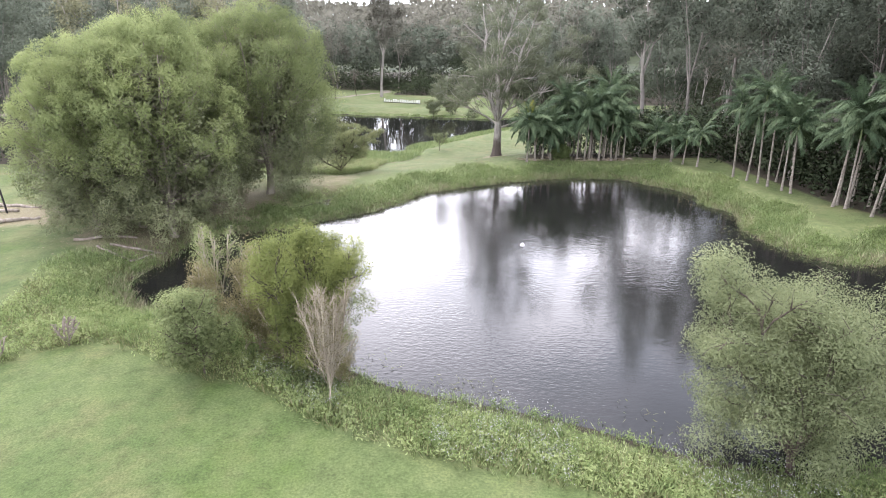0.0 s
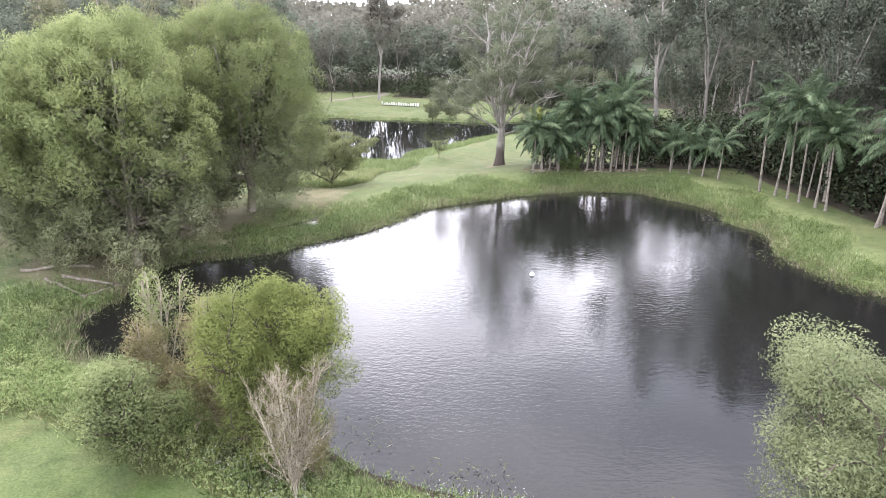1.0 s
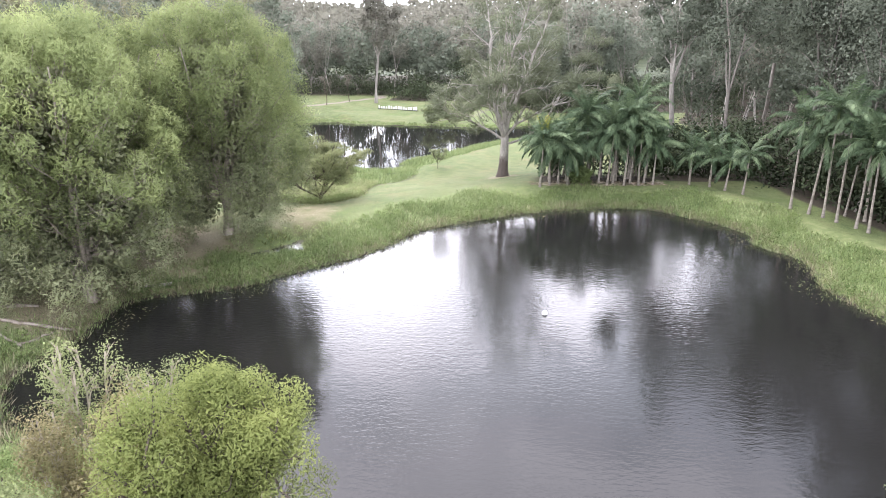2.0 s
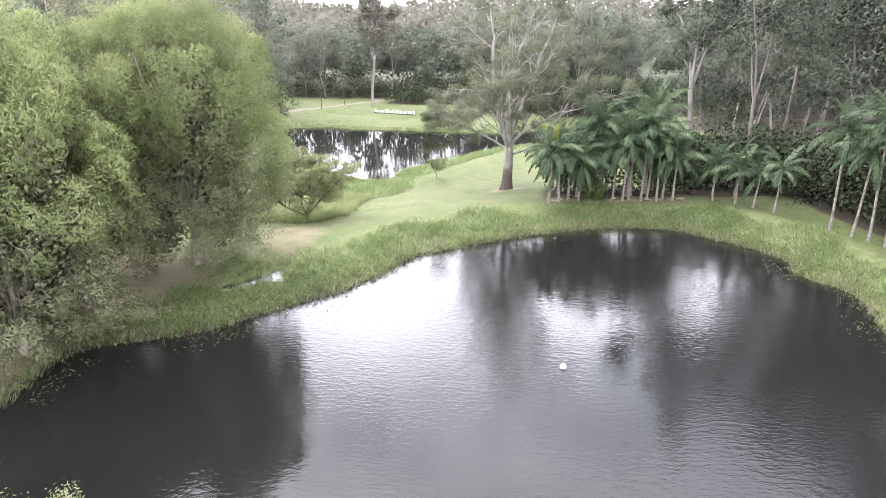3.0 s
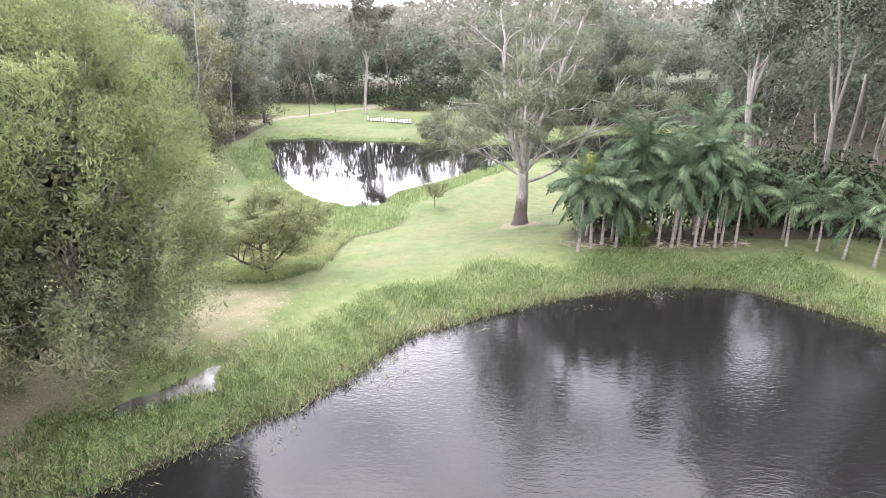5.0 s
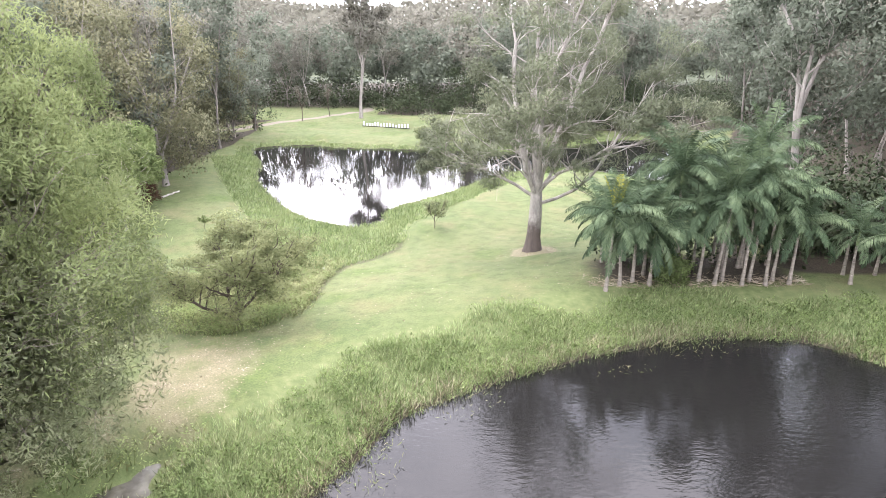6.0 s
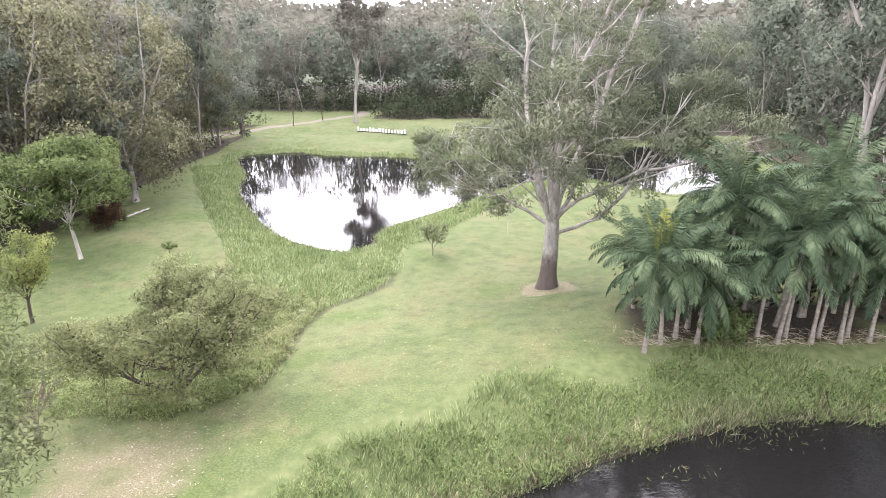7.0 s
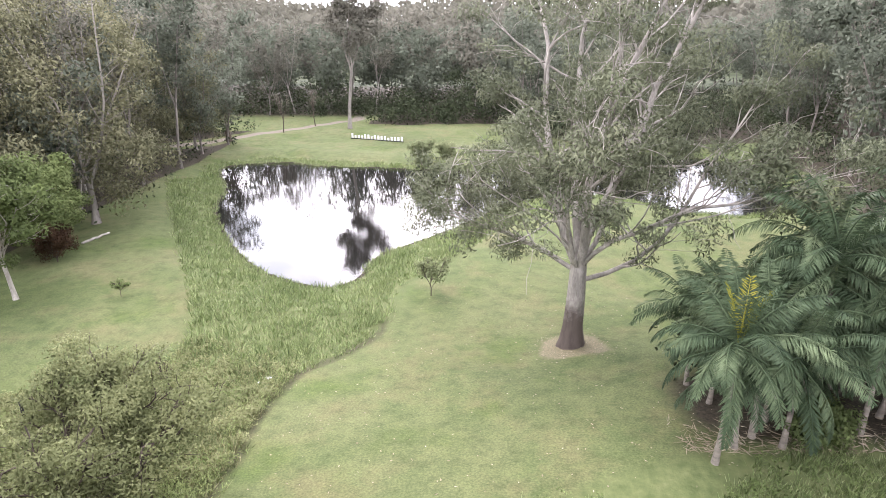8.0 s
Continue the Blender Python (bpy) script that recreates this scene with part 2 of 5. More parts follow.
def tubes(paths, sides=6):
    """Quads for a list of (points, radii): tapered limbs with a closed tip."""
    V, F, base = [], [], 0
    most = sides
    for pts, rad in paths:
        sides = most if rad[0] > 0.035 else min(most, 4 if rad[0] > 0.02 else 3)
        turn = np.linspace(0, 2 * np.pi, sides, endpoint=False)
        pts, rad = np.asarray(pts, float), np.asarray(rad, float)
        d = unit(np.gradient(pts, axis=0))
        side = unit(np.cross(d, np.where(np.abs(d[:, 2:]) > 0.9, [[1.0, 0, 0]], [[0, 0, 1.0]])))
        for i in range(1, len(side)):
            if side[i] @ side[i - 1] < 0:
                side[i] = -side[i]
        other = np.cross(d, side)
        ring = pts[:, None] + rad[:, None, None] * (np.cos(turn)[None, :, None] * side[:, None] + np.sin(turn)[None, :, None] * other[:, None])
        n = len(pts)
        V.append(ring.reshape(-1, 3))
        i, j = np.meshgrid(np.arange(n - 1), np.arange(sides), indexing="ij")
        a, b = i * sides + j, i * sides + (j + 1) % sides
        F.append(np.stack([a, b, b + sides, a + sides], -1).reshape(-1, 4) + base)
        base += n * sides
    return np.concatenate(V), np.concatenate(F)


def blades(centre, axis, across, length, width, fold=0.12):
    """Leaf-shaped quads: a foot, two shoulders and a tip, folded a little."""
    centre, axis, across = np.asarray(centre), unit(axis), np.asarray(across)
    across = unit(across - (across * axis).sum(1, keepdims=True) * axis)
    normal = np.cross(axis, across)
    L, W = np.asarray(length)[:, None] / 2, np.asarray(width)[:, None] / 2
    V = np.stack([centre - axis * L - normal * L * fold, centre + across * W, centre + axis * L - normal * L * fold, centre - across * W], 1)
    F = np.arange(len(centre) * 4).reshape(-1, 4)
    return V.reshape(-1, 3), F


def rand_dirs(rng, n):
    return unit(rng.normal(size=(n, 3)))


def smooth01(a, b, x):
    t = np.clip((np.asarray(x, float) - a) / (b - a), 0, 1)
    return t * t * (3 - 2 * t)


# ---- the lie of the land ----
def ring(points, steps=5):
    """A closed smooth outline through a few corners."""
    p = np.array(points, float)
    out = []
    for i in range(len(p)):
        a, b, c, d = p[i - 1], p[i], p[(i + 1) % len(p)], p[(i + 2) % len(p)]
        for k in range(steps):
            t = k / steps
            out.append(0.5 * (2 * b + (c - a) * t + (2 * a - 5 * b + 4 * c - d) * t**2 + (3 * b - a - 3 * c + d) * t**3))
    return np.array(out)


def outside(points, outline):
    """Signed distance to an outline, negative inside."""
    points = np.asarray(points, float)
    if len(points) < 64:  # few points: all sides of the outline at once
        a, b = outline[None], np.roll(outline, -1, 0)[None]
        e, w = b - a, points[:, None] - a
        t = np.clip((w * e).sum(2) / (e * e).sum(2), 0, 1)
        gap = np.sqrt(((w - t[..., None] * e) ** 2).sum(2).min(1))
        level = (a[..., 1] > points[:, None, 1]) != (b[..., 1] > points[:, None, 1])
        slope = np.where(e[..., 1] == 0, 1e-9, e[..., 1])
        odd = (level & (points[:, None, 0] < e[..., 0] * w[..., 1] / slope + a[..., 0])).sum(1) % 2 == 1
        return np.where(odd, -gap, gap)
    best = np.full(len(points), 1e9)
    odd = np.zeros(len(points), bool)
    for a, b in zip(outline, np.roll(outline, -1, 0)):
        e, w = b - a, points - a
        t = np.clip((w @ e) / (e @ e), 0, 1)
        best = np.minimum(best, ((w - t[:, None] * e) ** 2).sum(1))
        crosses = (a[1] > points[:, 1]) != (b[1] > points[:, 1])
        odd ^= crosses & (points[:, 0] < e[0] * (points[:, 1] - a[1]) / (e[1] if e[1] else 1e-9) + a[0])
    return np.where(odd, -1, 1) * np.sqrt(best)


NEAR_POND = ring([(8, 14.6), (4, 16.5), (0.3, 17.8), (-2.7, 19), (-6, 21.8), (-10.5, 24.6), (-14, 25.2), (-16.5, 28.5), (-15.8, 32), (-15.4, 35.8),
                  (-13, 37), (-10.6, 37.9), (-8.2, 40), (-5.5, 42.2), (-3.2, 44.9), (-1.6, 47.6), (1.8, 49.8), (6, 51.8), (10.6, 53.3), (15.4, 53.3),
                  (18.3, 51), (20.8, 47.2), (20.3, 44.4), (21.6, 41.6), (20.3, 37.2), (21.3, 33.2), (23.5, 31.2), (28, 32), (32, 28), (27, 21), (18, 16), (12, 14.2)])
FAR_POND = ring([(-26.8, 116), (-22.6, 104.6), (-21, 96.7), (-16.6, 87), (-12.8, 81), (-9.6, 78.2), (-7, 77.2), (-5.2, 78.6), (-4.2, 83), (-1.2, 86.6),
                 (3, 91.6), (7, 97), (12, 100.6), (18, 100), (24, 94), (30, 94), (36, 102), (38, 116), (31, 124), (20, 118), (10, 113), (0, 114), (-8, 116), (-15, 117), (-20, 119.5)])
PUDDLE_EDGE = ring([(-11.9, 41.7), (-11.3, 42.9), (-10.6, 43.2), (-10.4, 43.9), (-9.7, 44.0), (-9.5, 44.8), (-8.9, 45.3), (-8.4, 45.1), (-8.5, 44.2), (-8.1, 43.3), (-8.4, 42.6),
                    (-9.0, 42.8), (-9.4, 42.2), (-9.9, 41.9), (-10.5, 41.3), (-11.2, 41.4)])
NEAR_LEVEL, FAR_LEVEL, PUDDLE_LEVEL = 0.0, -2.0, 0.2


def land(x, y):
    """Height of the ground and the distances to the two ponds and the puddle."""
    x, y = np.asarray(x, float), np.asarray(y, float)
    p = np.stack([x, y], -1)
    near_by, far_by, pud = outside(p, NEAR_POND), outside(p, FAR_POND), outside(p, PUDDLE_EDGE)
    start = 46 + 0.55 * np.clip(x + 10, 0, 20)
    z = 1.0 - 2.1 * smooth01(start, start + 20, y) * (1 - smooth01(22, 34, x) * (1 - smooth01(75, 95, y)))
    z += 0.5 * smooth01(125, 145, y) + 0.02 * np.clip(y - 145, 0, 90)
    z += 0.10 * np.clip(x - 29, 0, 70) * (1 - 0.9 * smooth01(70, 95, y))
    z += 0.06 * np.clip(-x - 34, 0, 80)
    far_away = np.hypot(x, y - 60)
    z += 66 * smooth01(215, 600, far_away) * (0.75 + 0.35 * np.sin(x * 0.006 + 1.1) * np.cos(y * 0.004) + 0.2 * np.sin(x * 0.017 + 0.4))
    z += 0.10 * np.sin(x * 0.31 + 0.5) * np.sin(y * 0.27) + 0.05 * np.sin(x * 0.9 + y * 0.7)
    for gap, level, bank in ((far_by, FAR_LEVEL, 6.0), (near_by, NEAR_LEVEL, 4.5), (pud, PUDDLE_LEVEL, 1.4)):
        rise = smooth01(-0.3, bank, gap)
        z = np.where(gap > 0, level + 0.05 + (z - level - 0.05) * rise, np.where(gap > -8, level + np.maximum(0.25 * gap, -0.9) + 0.05, level - 0.9))
    return z, near_by, far_by, pud


def height_at(x, y):
    return float(land([x], [y])[0][0])


def track_at(x):
    return 150 + 1.15 * (x + 17)


def in_woods(x, y):
    right = (x > 29 + 0.15 * max(0, 50 - y)) and 5 < y < 62
    right = right or (62 <= y < 100 and x > 0.52 * (y - 40) + 9)
    right = right or (100 <= y < 128 and x > 42)
    back = y > 147 + 0.05 * abs(x) and x > -12
    back = back or (y > 128 and x > 14 + 0.3 * (147 - y))
    meadow = -50 < x < -12 and 140 < y < 158
    if x < -11 and abs(y - track_at(x)) < 4.5:
        return False
    gap = 0.39 * (y - 36) < x < 0.53 * (y - 36) and 95 < y < 176
    left = (x < -30 - 0.06 * max(0, 85 - y)) and 58 < y < 150
    far_left = x <= -12 and y >= 158
    return (right or back or left or far_left) and not meadow and not gap


def build_ground():
    xs = np.concatenate([-np.geomspace(1900, 66, 34), np.arange(-65, 65.1, 0.55), np.geomspace(66, 1900, 34)])
    ys = np.concatenate([-np.geomspace(1900, 9, 30), np.arange(-8, 70, 0.55), np.arange(70, 152, 0.85), np.geomspace(153, 2600, 44)])
    X, Y = np.meshgrid(xs, ys)
    Z, near_by, far_by, pud = land(X.ravel(), Y.ravel())
    nx, ny = len(xs), len(ys)
    j, i = np.meshgrid(np.arange(ny - 1), np.arange(nx - 1), indexing="ij")
    a = j * nx + i
    F = np.stack([a, a + 1, a + nx + 1, a + nx], -1).reshape(-1, 4)
    x, y = X.ravel(), Y.ravel()
    me = mesh_of("ground", np.stack([x, y, Z], -1), F, GRASS, True)
    weedy = np.maximum((1 - smooth01(3.2, 5.2, near_by)) * smooth01(21, 24, y), 1 - smooth01(1.2, 2.4, far_by))
    weedy = np.maximum.reduce([weedy, inside(x, y, NEAR_ROUGH, 0.4), inside(x, y, BOG, 0.4)])
    litter = litter_amount(x, y)
    earth = np.maximum(palm_bed(x, y), worn_edge(x, y))
    wooded = np.array([in_woods(a, b) for a, b in zip(x, y)], float)
    clearing = (x > 0.36 * (y - 36)) & (x < 0.56 * (y - 36)) & (y > 127) & (y < 240)
    earth = np.maximum(earth, 0.85 * np.maximum(wooded, clearing))
    dry = smooth01(22, 52, y)
    gravel = (1 - smooth01(0.7, 1.5, np.abs(y - track_at(x)) * 0.66)) * (1 - smooth01(-15, -11, x))
    canopy = smooth01(165, 185, np.hypot(x, (y - 40) * 0.95))
    mud = 1 - smooth01(-0.1, 0.5, np.minimum(np.minimum(near_by, far_by), pud + 0.7))
    for key, values in (("weeds", weedy), ("litter", litter), ("earth", earth), ("gravel", gravel), ("canopy", canopy), ("mud", mud), ("dry", dry)):
        me.attributes.new(key, "FLOAT", "POINT").data.foreach_set("value", np.asarray(values, "f4"))
    return tagged(new("ground", me), "mown green lawn sloping between two ponds, with dry patches", "ground", kind="structure")


# unmown ground: along the near bank, and from the spreading tree's slope round the far pond's boggy end
NEAR_ROUGH = np.array([(-16.6, 18.4), (-15.4, 19.7), (-13.7, 20.0), (-11.8, 19.8), (-9.9, 18.8), (-8.2, 17.7), (-6.8, 17.4), (-5.2, 16.5), (-3.9, 15.3), (-2.7, 14.6),
                       (-1.3, 14.0), (0.3, 13.5), (2.5, 12.9), (4.5, 12.2), (7, 11.5), (11, 11.2), (15, 12), (15, 17), (0, 20), (-6, 24), (-12, 28), (-16, 31), (-18.4, 30), (-19.7, 26.3), (-18.8, 22.7)])
BOG = np.array([(-28.9, 104.7), (-24.9, 96), (-19.6, 84.5), (-14.4, 73.9), (-12.3, 68.6), (-12.4, 65.7), (-14.9, 64.1), (-19, 63), (-20, 57), (-14.5, 53.4), (-9.5, 53.0), (-6.9, 55.2),
                (-6.6, 57.7), (-6.8, 60.7), (-6.2, 64.5), (-4.6, 66.6), (-3.2, 68.3), (-2.6, 71.1), (-2.6, 75.4), (1, 80.2), (5.8, 88.5), (14, 96.5), (10, 104), (-10, 110), (-24, 112)])


def inside(x, y, outline, soft=0.5):
    flat = np.stack([np.ravel(x), np.ravel(y)], -1)
    return smooth01(soft, -soft, outside(flat, outline)).reshape(np.shape(x))


def rough_patch(x, y):
    """Rank weeds on the near bank and on the slope round the spreading tree."""
    return np.maximum(inside(x, y, NEAR_ROUGH, 0.3), inside(x, y, BOG, 0.3) * smooth01(67.5, 64, np.asarray(y) + 0.5 * np.asarray(x) + 4))


def litter_amount(x, y):
    a = np.exp(-(((x + 17) / 5.5) ** 4 + ((y - 38.5) / 7.5) ** 4))
    b = 0.62 * np.exp(-(((x + 9.5) / 2.6) ** 4 + ((y - 49) / 4.5) ** 4))
    c = np.exp(-(((x + 27.5) / 3.5) ** 4 + ((y - 37.5) / 2.6) ** 4))
    ragged = 1 + 0.22 * np.sin(3 * np.arctan2(y - 66.1, x - 6.1) + 0.6) + 0.1 * np.sin(x * 5.1 + y * 3.7)
    d = np.clip(1.6 * np.exp(-(((x - 6.1) / 1.35) ** 4 + ((y - 66.1) / 1.25) ** 4) * ragged), 0, 1)
    return np.clip(np.maximum.reduce([a, b, c, d]), 0, 1)


def worn_edge(x, y):
    """A scuffed strip where the lawn breaks down into the rough slope."""
    x, y = np.asarray(x, float), np.asarray(y, float)
    edge = np.abs(outside(np.stack([np.ravel(x), np.ravel(y)], -1), BOG)).reshape(np.shape(x))
    return 0.55 * (1 - smooth01(0.1, 0.7, edge)) * smooth01(-8.5, -7, x) * smooth01(54, 56, y) * smooth01(73, 69, y)


def palm_bed(x, y):
    a = np.exp(-(((x - 13.4) / 5.4) ** 6 + ((y - 59.7) / 2.3) ** 6))
    b = smooth01(26.2, 27.6, x - 0.17 * np.clip(50 - y, 0, 60)) * (1 - smooth01(60, 80, y)) * smooth01(10, 25, y)
    c = smooth01(58.0, 59.5, y) * smooth01(17, 20, x - 0.8 * np.clip(y - 62, 0, 60)) * (1 - smooth01(78, 90, y))
    return np.clip(np.maximum.reduce([a, b, c]), 0, 1)


build_ground()


def build_water(name, outline, level, material, label):
    """A sheet of water that runs a little under its banks."""
    bm = bmesh.new()
    c = outline.mean(0)
    vs = [bm.verts.new((*(c + (p - c) * 1.0 + unit(p - c) * 0.45), level)) for p in outline]
    face = bm.faces.new(vs)
    bmesh.ops.triangulate(bm, faces=[face])
    bmesh.ops.recalc_face_normals(bm, faces=bm.faces)
    for f in bm.faces:
        if f.normal.z < 0:
            f.normal_flip()
    me = bpy.data.meshes.new(name)
    bm.to_mesh(me)
    bm.free()
    me.materials.append(material)
    return tagged(new(name, me), label, "water", kind="structure")


build_water("water", NEAR_POND, NEAR_LEVEL, WATER, "dark still pond reflecting cloud and trees")
build_water("water", FAR_POND, FAR_LEVEL, CALM, "far dark pond reflecting pale sky")
build_water("water", PUDDLE_EDGE, PUDDLE_LEVEL, PUDDLE, "shallow pale puddle behind the reeds")


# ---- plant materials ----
# Upper leaves yellower and brighter: new growth, with some top light in the colour.
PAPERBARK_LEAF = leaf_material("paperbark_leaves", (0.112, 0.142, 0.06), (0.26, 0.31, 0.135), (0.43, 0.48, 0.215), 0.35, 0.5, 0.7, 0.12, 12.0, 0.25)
PAPERBARK_OLD_SHADED = leaf_material("old_shaded_paperbark_leaves", (0.105, 0.124, 0.07), (0.22, 0.244, 0.138), (0.345, 0.37, 0.215), 0.35, 0.5, 0.7, 0.12, 12.0, 0.25)
YELLOW_LEAF = leaf_material("lime_leaves", (0.10, 0.122, 0.046), (0.19, 0.226, 0.076), (0.29, 0.325, 0.11), 0.5, 0.5, 0.7, 0.12, 9.0, 0.4)
OLIVE_LEAF = leaf_material("olive_leaves", (0.115, 0.137, 0.072), (0.205, 0.238, 0.125), (0.29, 0.325, 0.178), 0.6, 0.48, 0.7, 0.12, 9.0, 0.3)
RUST_LEAF = leaf_material("rusty_leaves", (0.075, 0.068, 0.032), (0.175, 0.158, 0.08), (0.30, 0.265, 0.14), 0.8)
PALE_LEAF = leaf_material("pale_green_leaves", (0.115, 0.14, 0.066), (0.22, 0.262, 0.118), (0.335, 0.375, 0.175), 0.7, 0.42, 0.7, 0.14, 10.0)
GUM_LEAF = leaf_material("gum_leaves", (0.048, 0.058, 0.036), (0.108, 0.125, 0.077), (0.195, 0.213, 0.135), 0.4, 0.25, 0.6, 0.12)
FOREST_LEAF = leaf_material("forest_leaves", (0.054, 0.066, 0.048), (0.112, 0.131, 0.097), (0.178, 0.199, 0.152), 0.2, 0.36, 0.8, 0.08, 5.0, 0.4)
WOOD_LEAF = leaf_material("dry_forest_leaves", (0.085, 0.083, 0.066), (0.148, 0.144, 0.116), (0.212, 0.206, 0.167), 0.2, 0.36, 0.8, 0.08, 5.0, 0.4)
EDGE_LEAF = leaf_material("drooping_gum_leaves", (0.085, 0.088, 0.052), (0.19, 0.19, 0.112), (0.30, 0.295, 0.175), 0.35, 0.3, 0.7, 0.12)
# Kept near black, so that the shade behind the trunks is in the colour.
SHADE_LEAF = leaf_material("shaded_understory_leaves", (0.016, 0.024, 0.013), (0.04, 0.055, 0.029), (0.085, 0.105, 0.055), 0.5, 0.2, 0.7, 0.1, 9.0, 0.35)
SHRUB_LEAF = leaf_material("broad_shrub_leaves", (0.06, 0.085, 0.033), (0.14, 0.185, 0.07), (0.255, 0.31, 0.13), 0.6)
RED_LEAF = leaf_material("dark_red_leaves", (0.03, 0.018, 0.012), (0.07, 0.04, 0.025), (0.12, 0.08, 0.04), 0.8)
PALM_LEAF = leaf_material("palm_leaflets", (0.026, 0.045, 0.026), (0.066, 0.102, 0.055), (0.16, 0.21, 0.115), 0.8, 0.25, 0.42, 0.16)
PALM_YOUNG = leaf_material("young_palm_leaflets", (0.10, 0.12, 0.02), (0.25, 0.25, 0.04), (0.42, 0.38, 0.08), 0.8, 0.3)
GUM_BARK = bark_material("gum_bark", (0.21, 0.195, 0.175), (0.46, 0.43, 0.39), 2.2, 0.2, (0.105, 0.085, 0.072), 2.7)
PAPER_BARK = bark_material("paper_bark", (0.14, 0.12, 0.098), (0.37, 0.33, 0.275), 3.0, 0.15)
PALE_BARK = bark_material("pale_bark", (0.28, 0.26, 0.23), (0.52, 0.49, 0.44), 3.0, 0.3)
FOREST_BARK = bark_material("forest_bark", (0.10, 0.09, 0.08), (0.28, 0.255, 0.225), 1.4, 0.15)
TAN_BARK = bark_material("tan_twigs", (0.27, 0.23, 0.175), (0.46, 0.41, 0.33), 4.0, 0.3)
FAR_BARK = bark_material("far_gum_bark", (0.17, 0.155, 0.14), (0.37, 0.345, 0.31), 1.4, 0.15)
BROWN_LEAF = leaf_material("olive_brown_leaves", (0.115, 0.135, 0.062), (0.22, 0.245, 0.118), (0.33, 0.345, 0.18), 0.7, 0.45, 0.7, 0.12, 9.0, 0.3)
DARK_BARK = bark_material("dark_bark", (0.045, 0.036, 0.028), (0.13, 0.105, 0.085), 3.0, 0.3)
PALM_BARK = bark_material("palm_trunk", (0.13, 0.115, 0.095), (0.30, 0.27, 0.23), 1.5, 4.0)
PALM_SHAFT = plain_material("palm_crownshaft", (0.09, 0.13, 0.05), (0.17, 0.22, 0.10), 3.0, 0.45)
REED = blade_material("reed_blades", (0.11, 0.175, 0.06), (0.22, 0.305, 0.116), (0.39, 0.44, 0.225), 0.35)
STRAW = blade_material("dead_reeds", (0.11, 0.10, 0.055), (0.25, 0.225, 0.13), (0.46, 0.42, 0.28), 0.25)
BOG_GRASS = blade_material("bog_grass", (0.095, 0.148, 0.05), (0.188, 0.267, 0.098), (0.335, 0.395, 0.185), 0.35)
WEED = blade_material("weeds", (0.075, 0.11, 0.035), (0.15, 0.185, 0.065), (0.30, 0.28, 0.15), 0.35)
BANK_LEAF = leaf_material("bank_weed_leaves", (0.11, 0.162, 0.06), (0.21, 0.28, 0.108), (0.36, 0.415, 0.195), 0.5, 0.5, 0.7, 0.12, 10.0, 0.35)
PALE_FLOWER = leaf_material("pale_flowers", (0.33, 0.33, 0.34), (0.45, 0.45, 0.46), (0.58, 0.58, 0.58), 0.9, 0.1)
DRY_LEAF = leaf_material("fallen_leaves", (0.12, 0.095, 0.065), (0.25, 0.21, 0.15), (0.45, 0.4, 0.32), 0.9, 0.0, 0.7)
DEAD_WOOD = bark_material("dead_wood", (0.16, 0.13, 0.105), (0.36, 0.32, 0.275), 4.0, 0.4)
WHITE_PAINT = plain_material("white_paint", (0.70, 0.70, 0.68), (0.82, 0.82, 0.80), 4.0, 0.6)
CHAR = plain_material("dark_post_paint", (0.012, 0.012, 0.012), (0.035, 0.033, 0.03), 8.0, 0.8)


# ---- trees ----
def limb(rng, start, way, length, r0, r1, n=6, wobble=0.14, rise=0.04):
    p, d = np.array(start, float), unit(way)
    pts = [p.copy()]
    for _ in range(n):
        d = unit(d + rng.normal(size=3) * wobble + np.array([0, 0, rise]))
        p = p + d * length / n
        pts.append(p.copy())
    return np.array(pts), np.linspace(r0, r1, n + 1)


def along(path, t):
    pts, rad = path
    u = t * (len(pts) - 1)
    i = min(int(u), len(pts) - 2)
    return pts[i] + (pts[i + 1] - pts[i]) * (u - i), unit(pts[i + 1] - pts[i]), rad[i] + (rad[i + 1] - rad[i]) * (u - i)


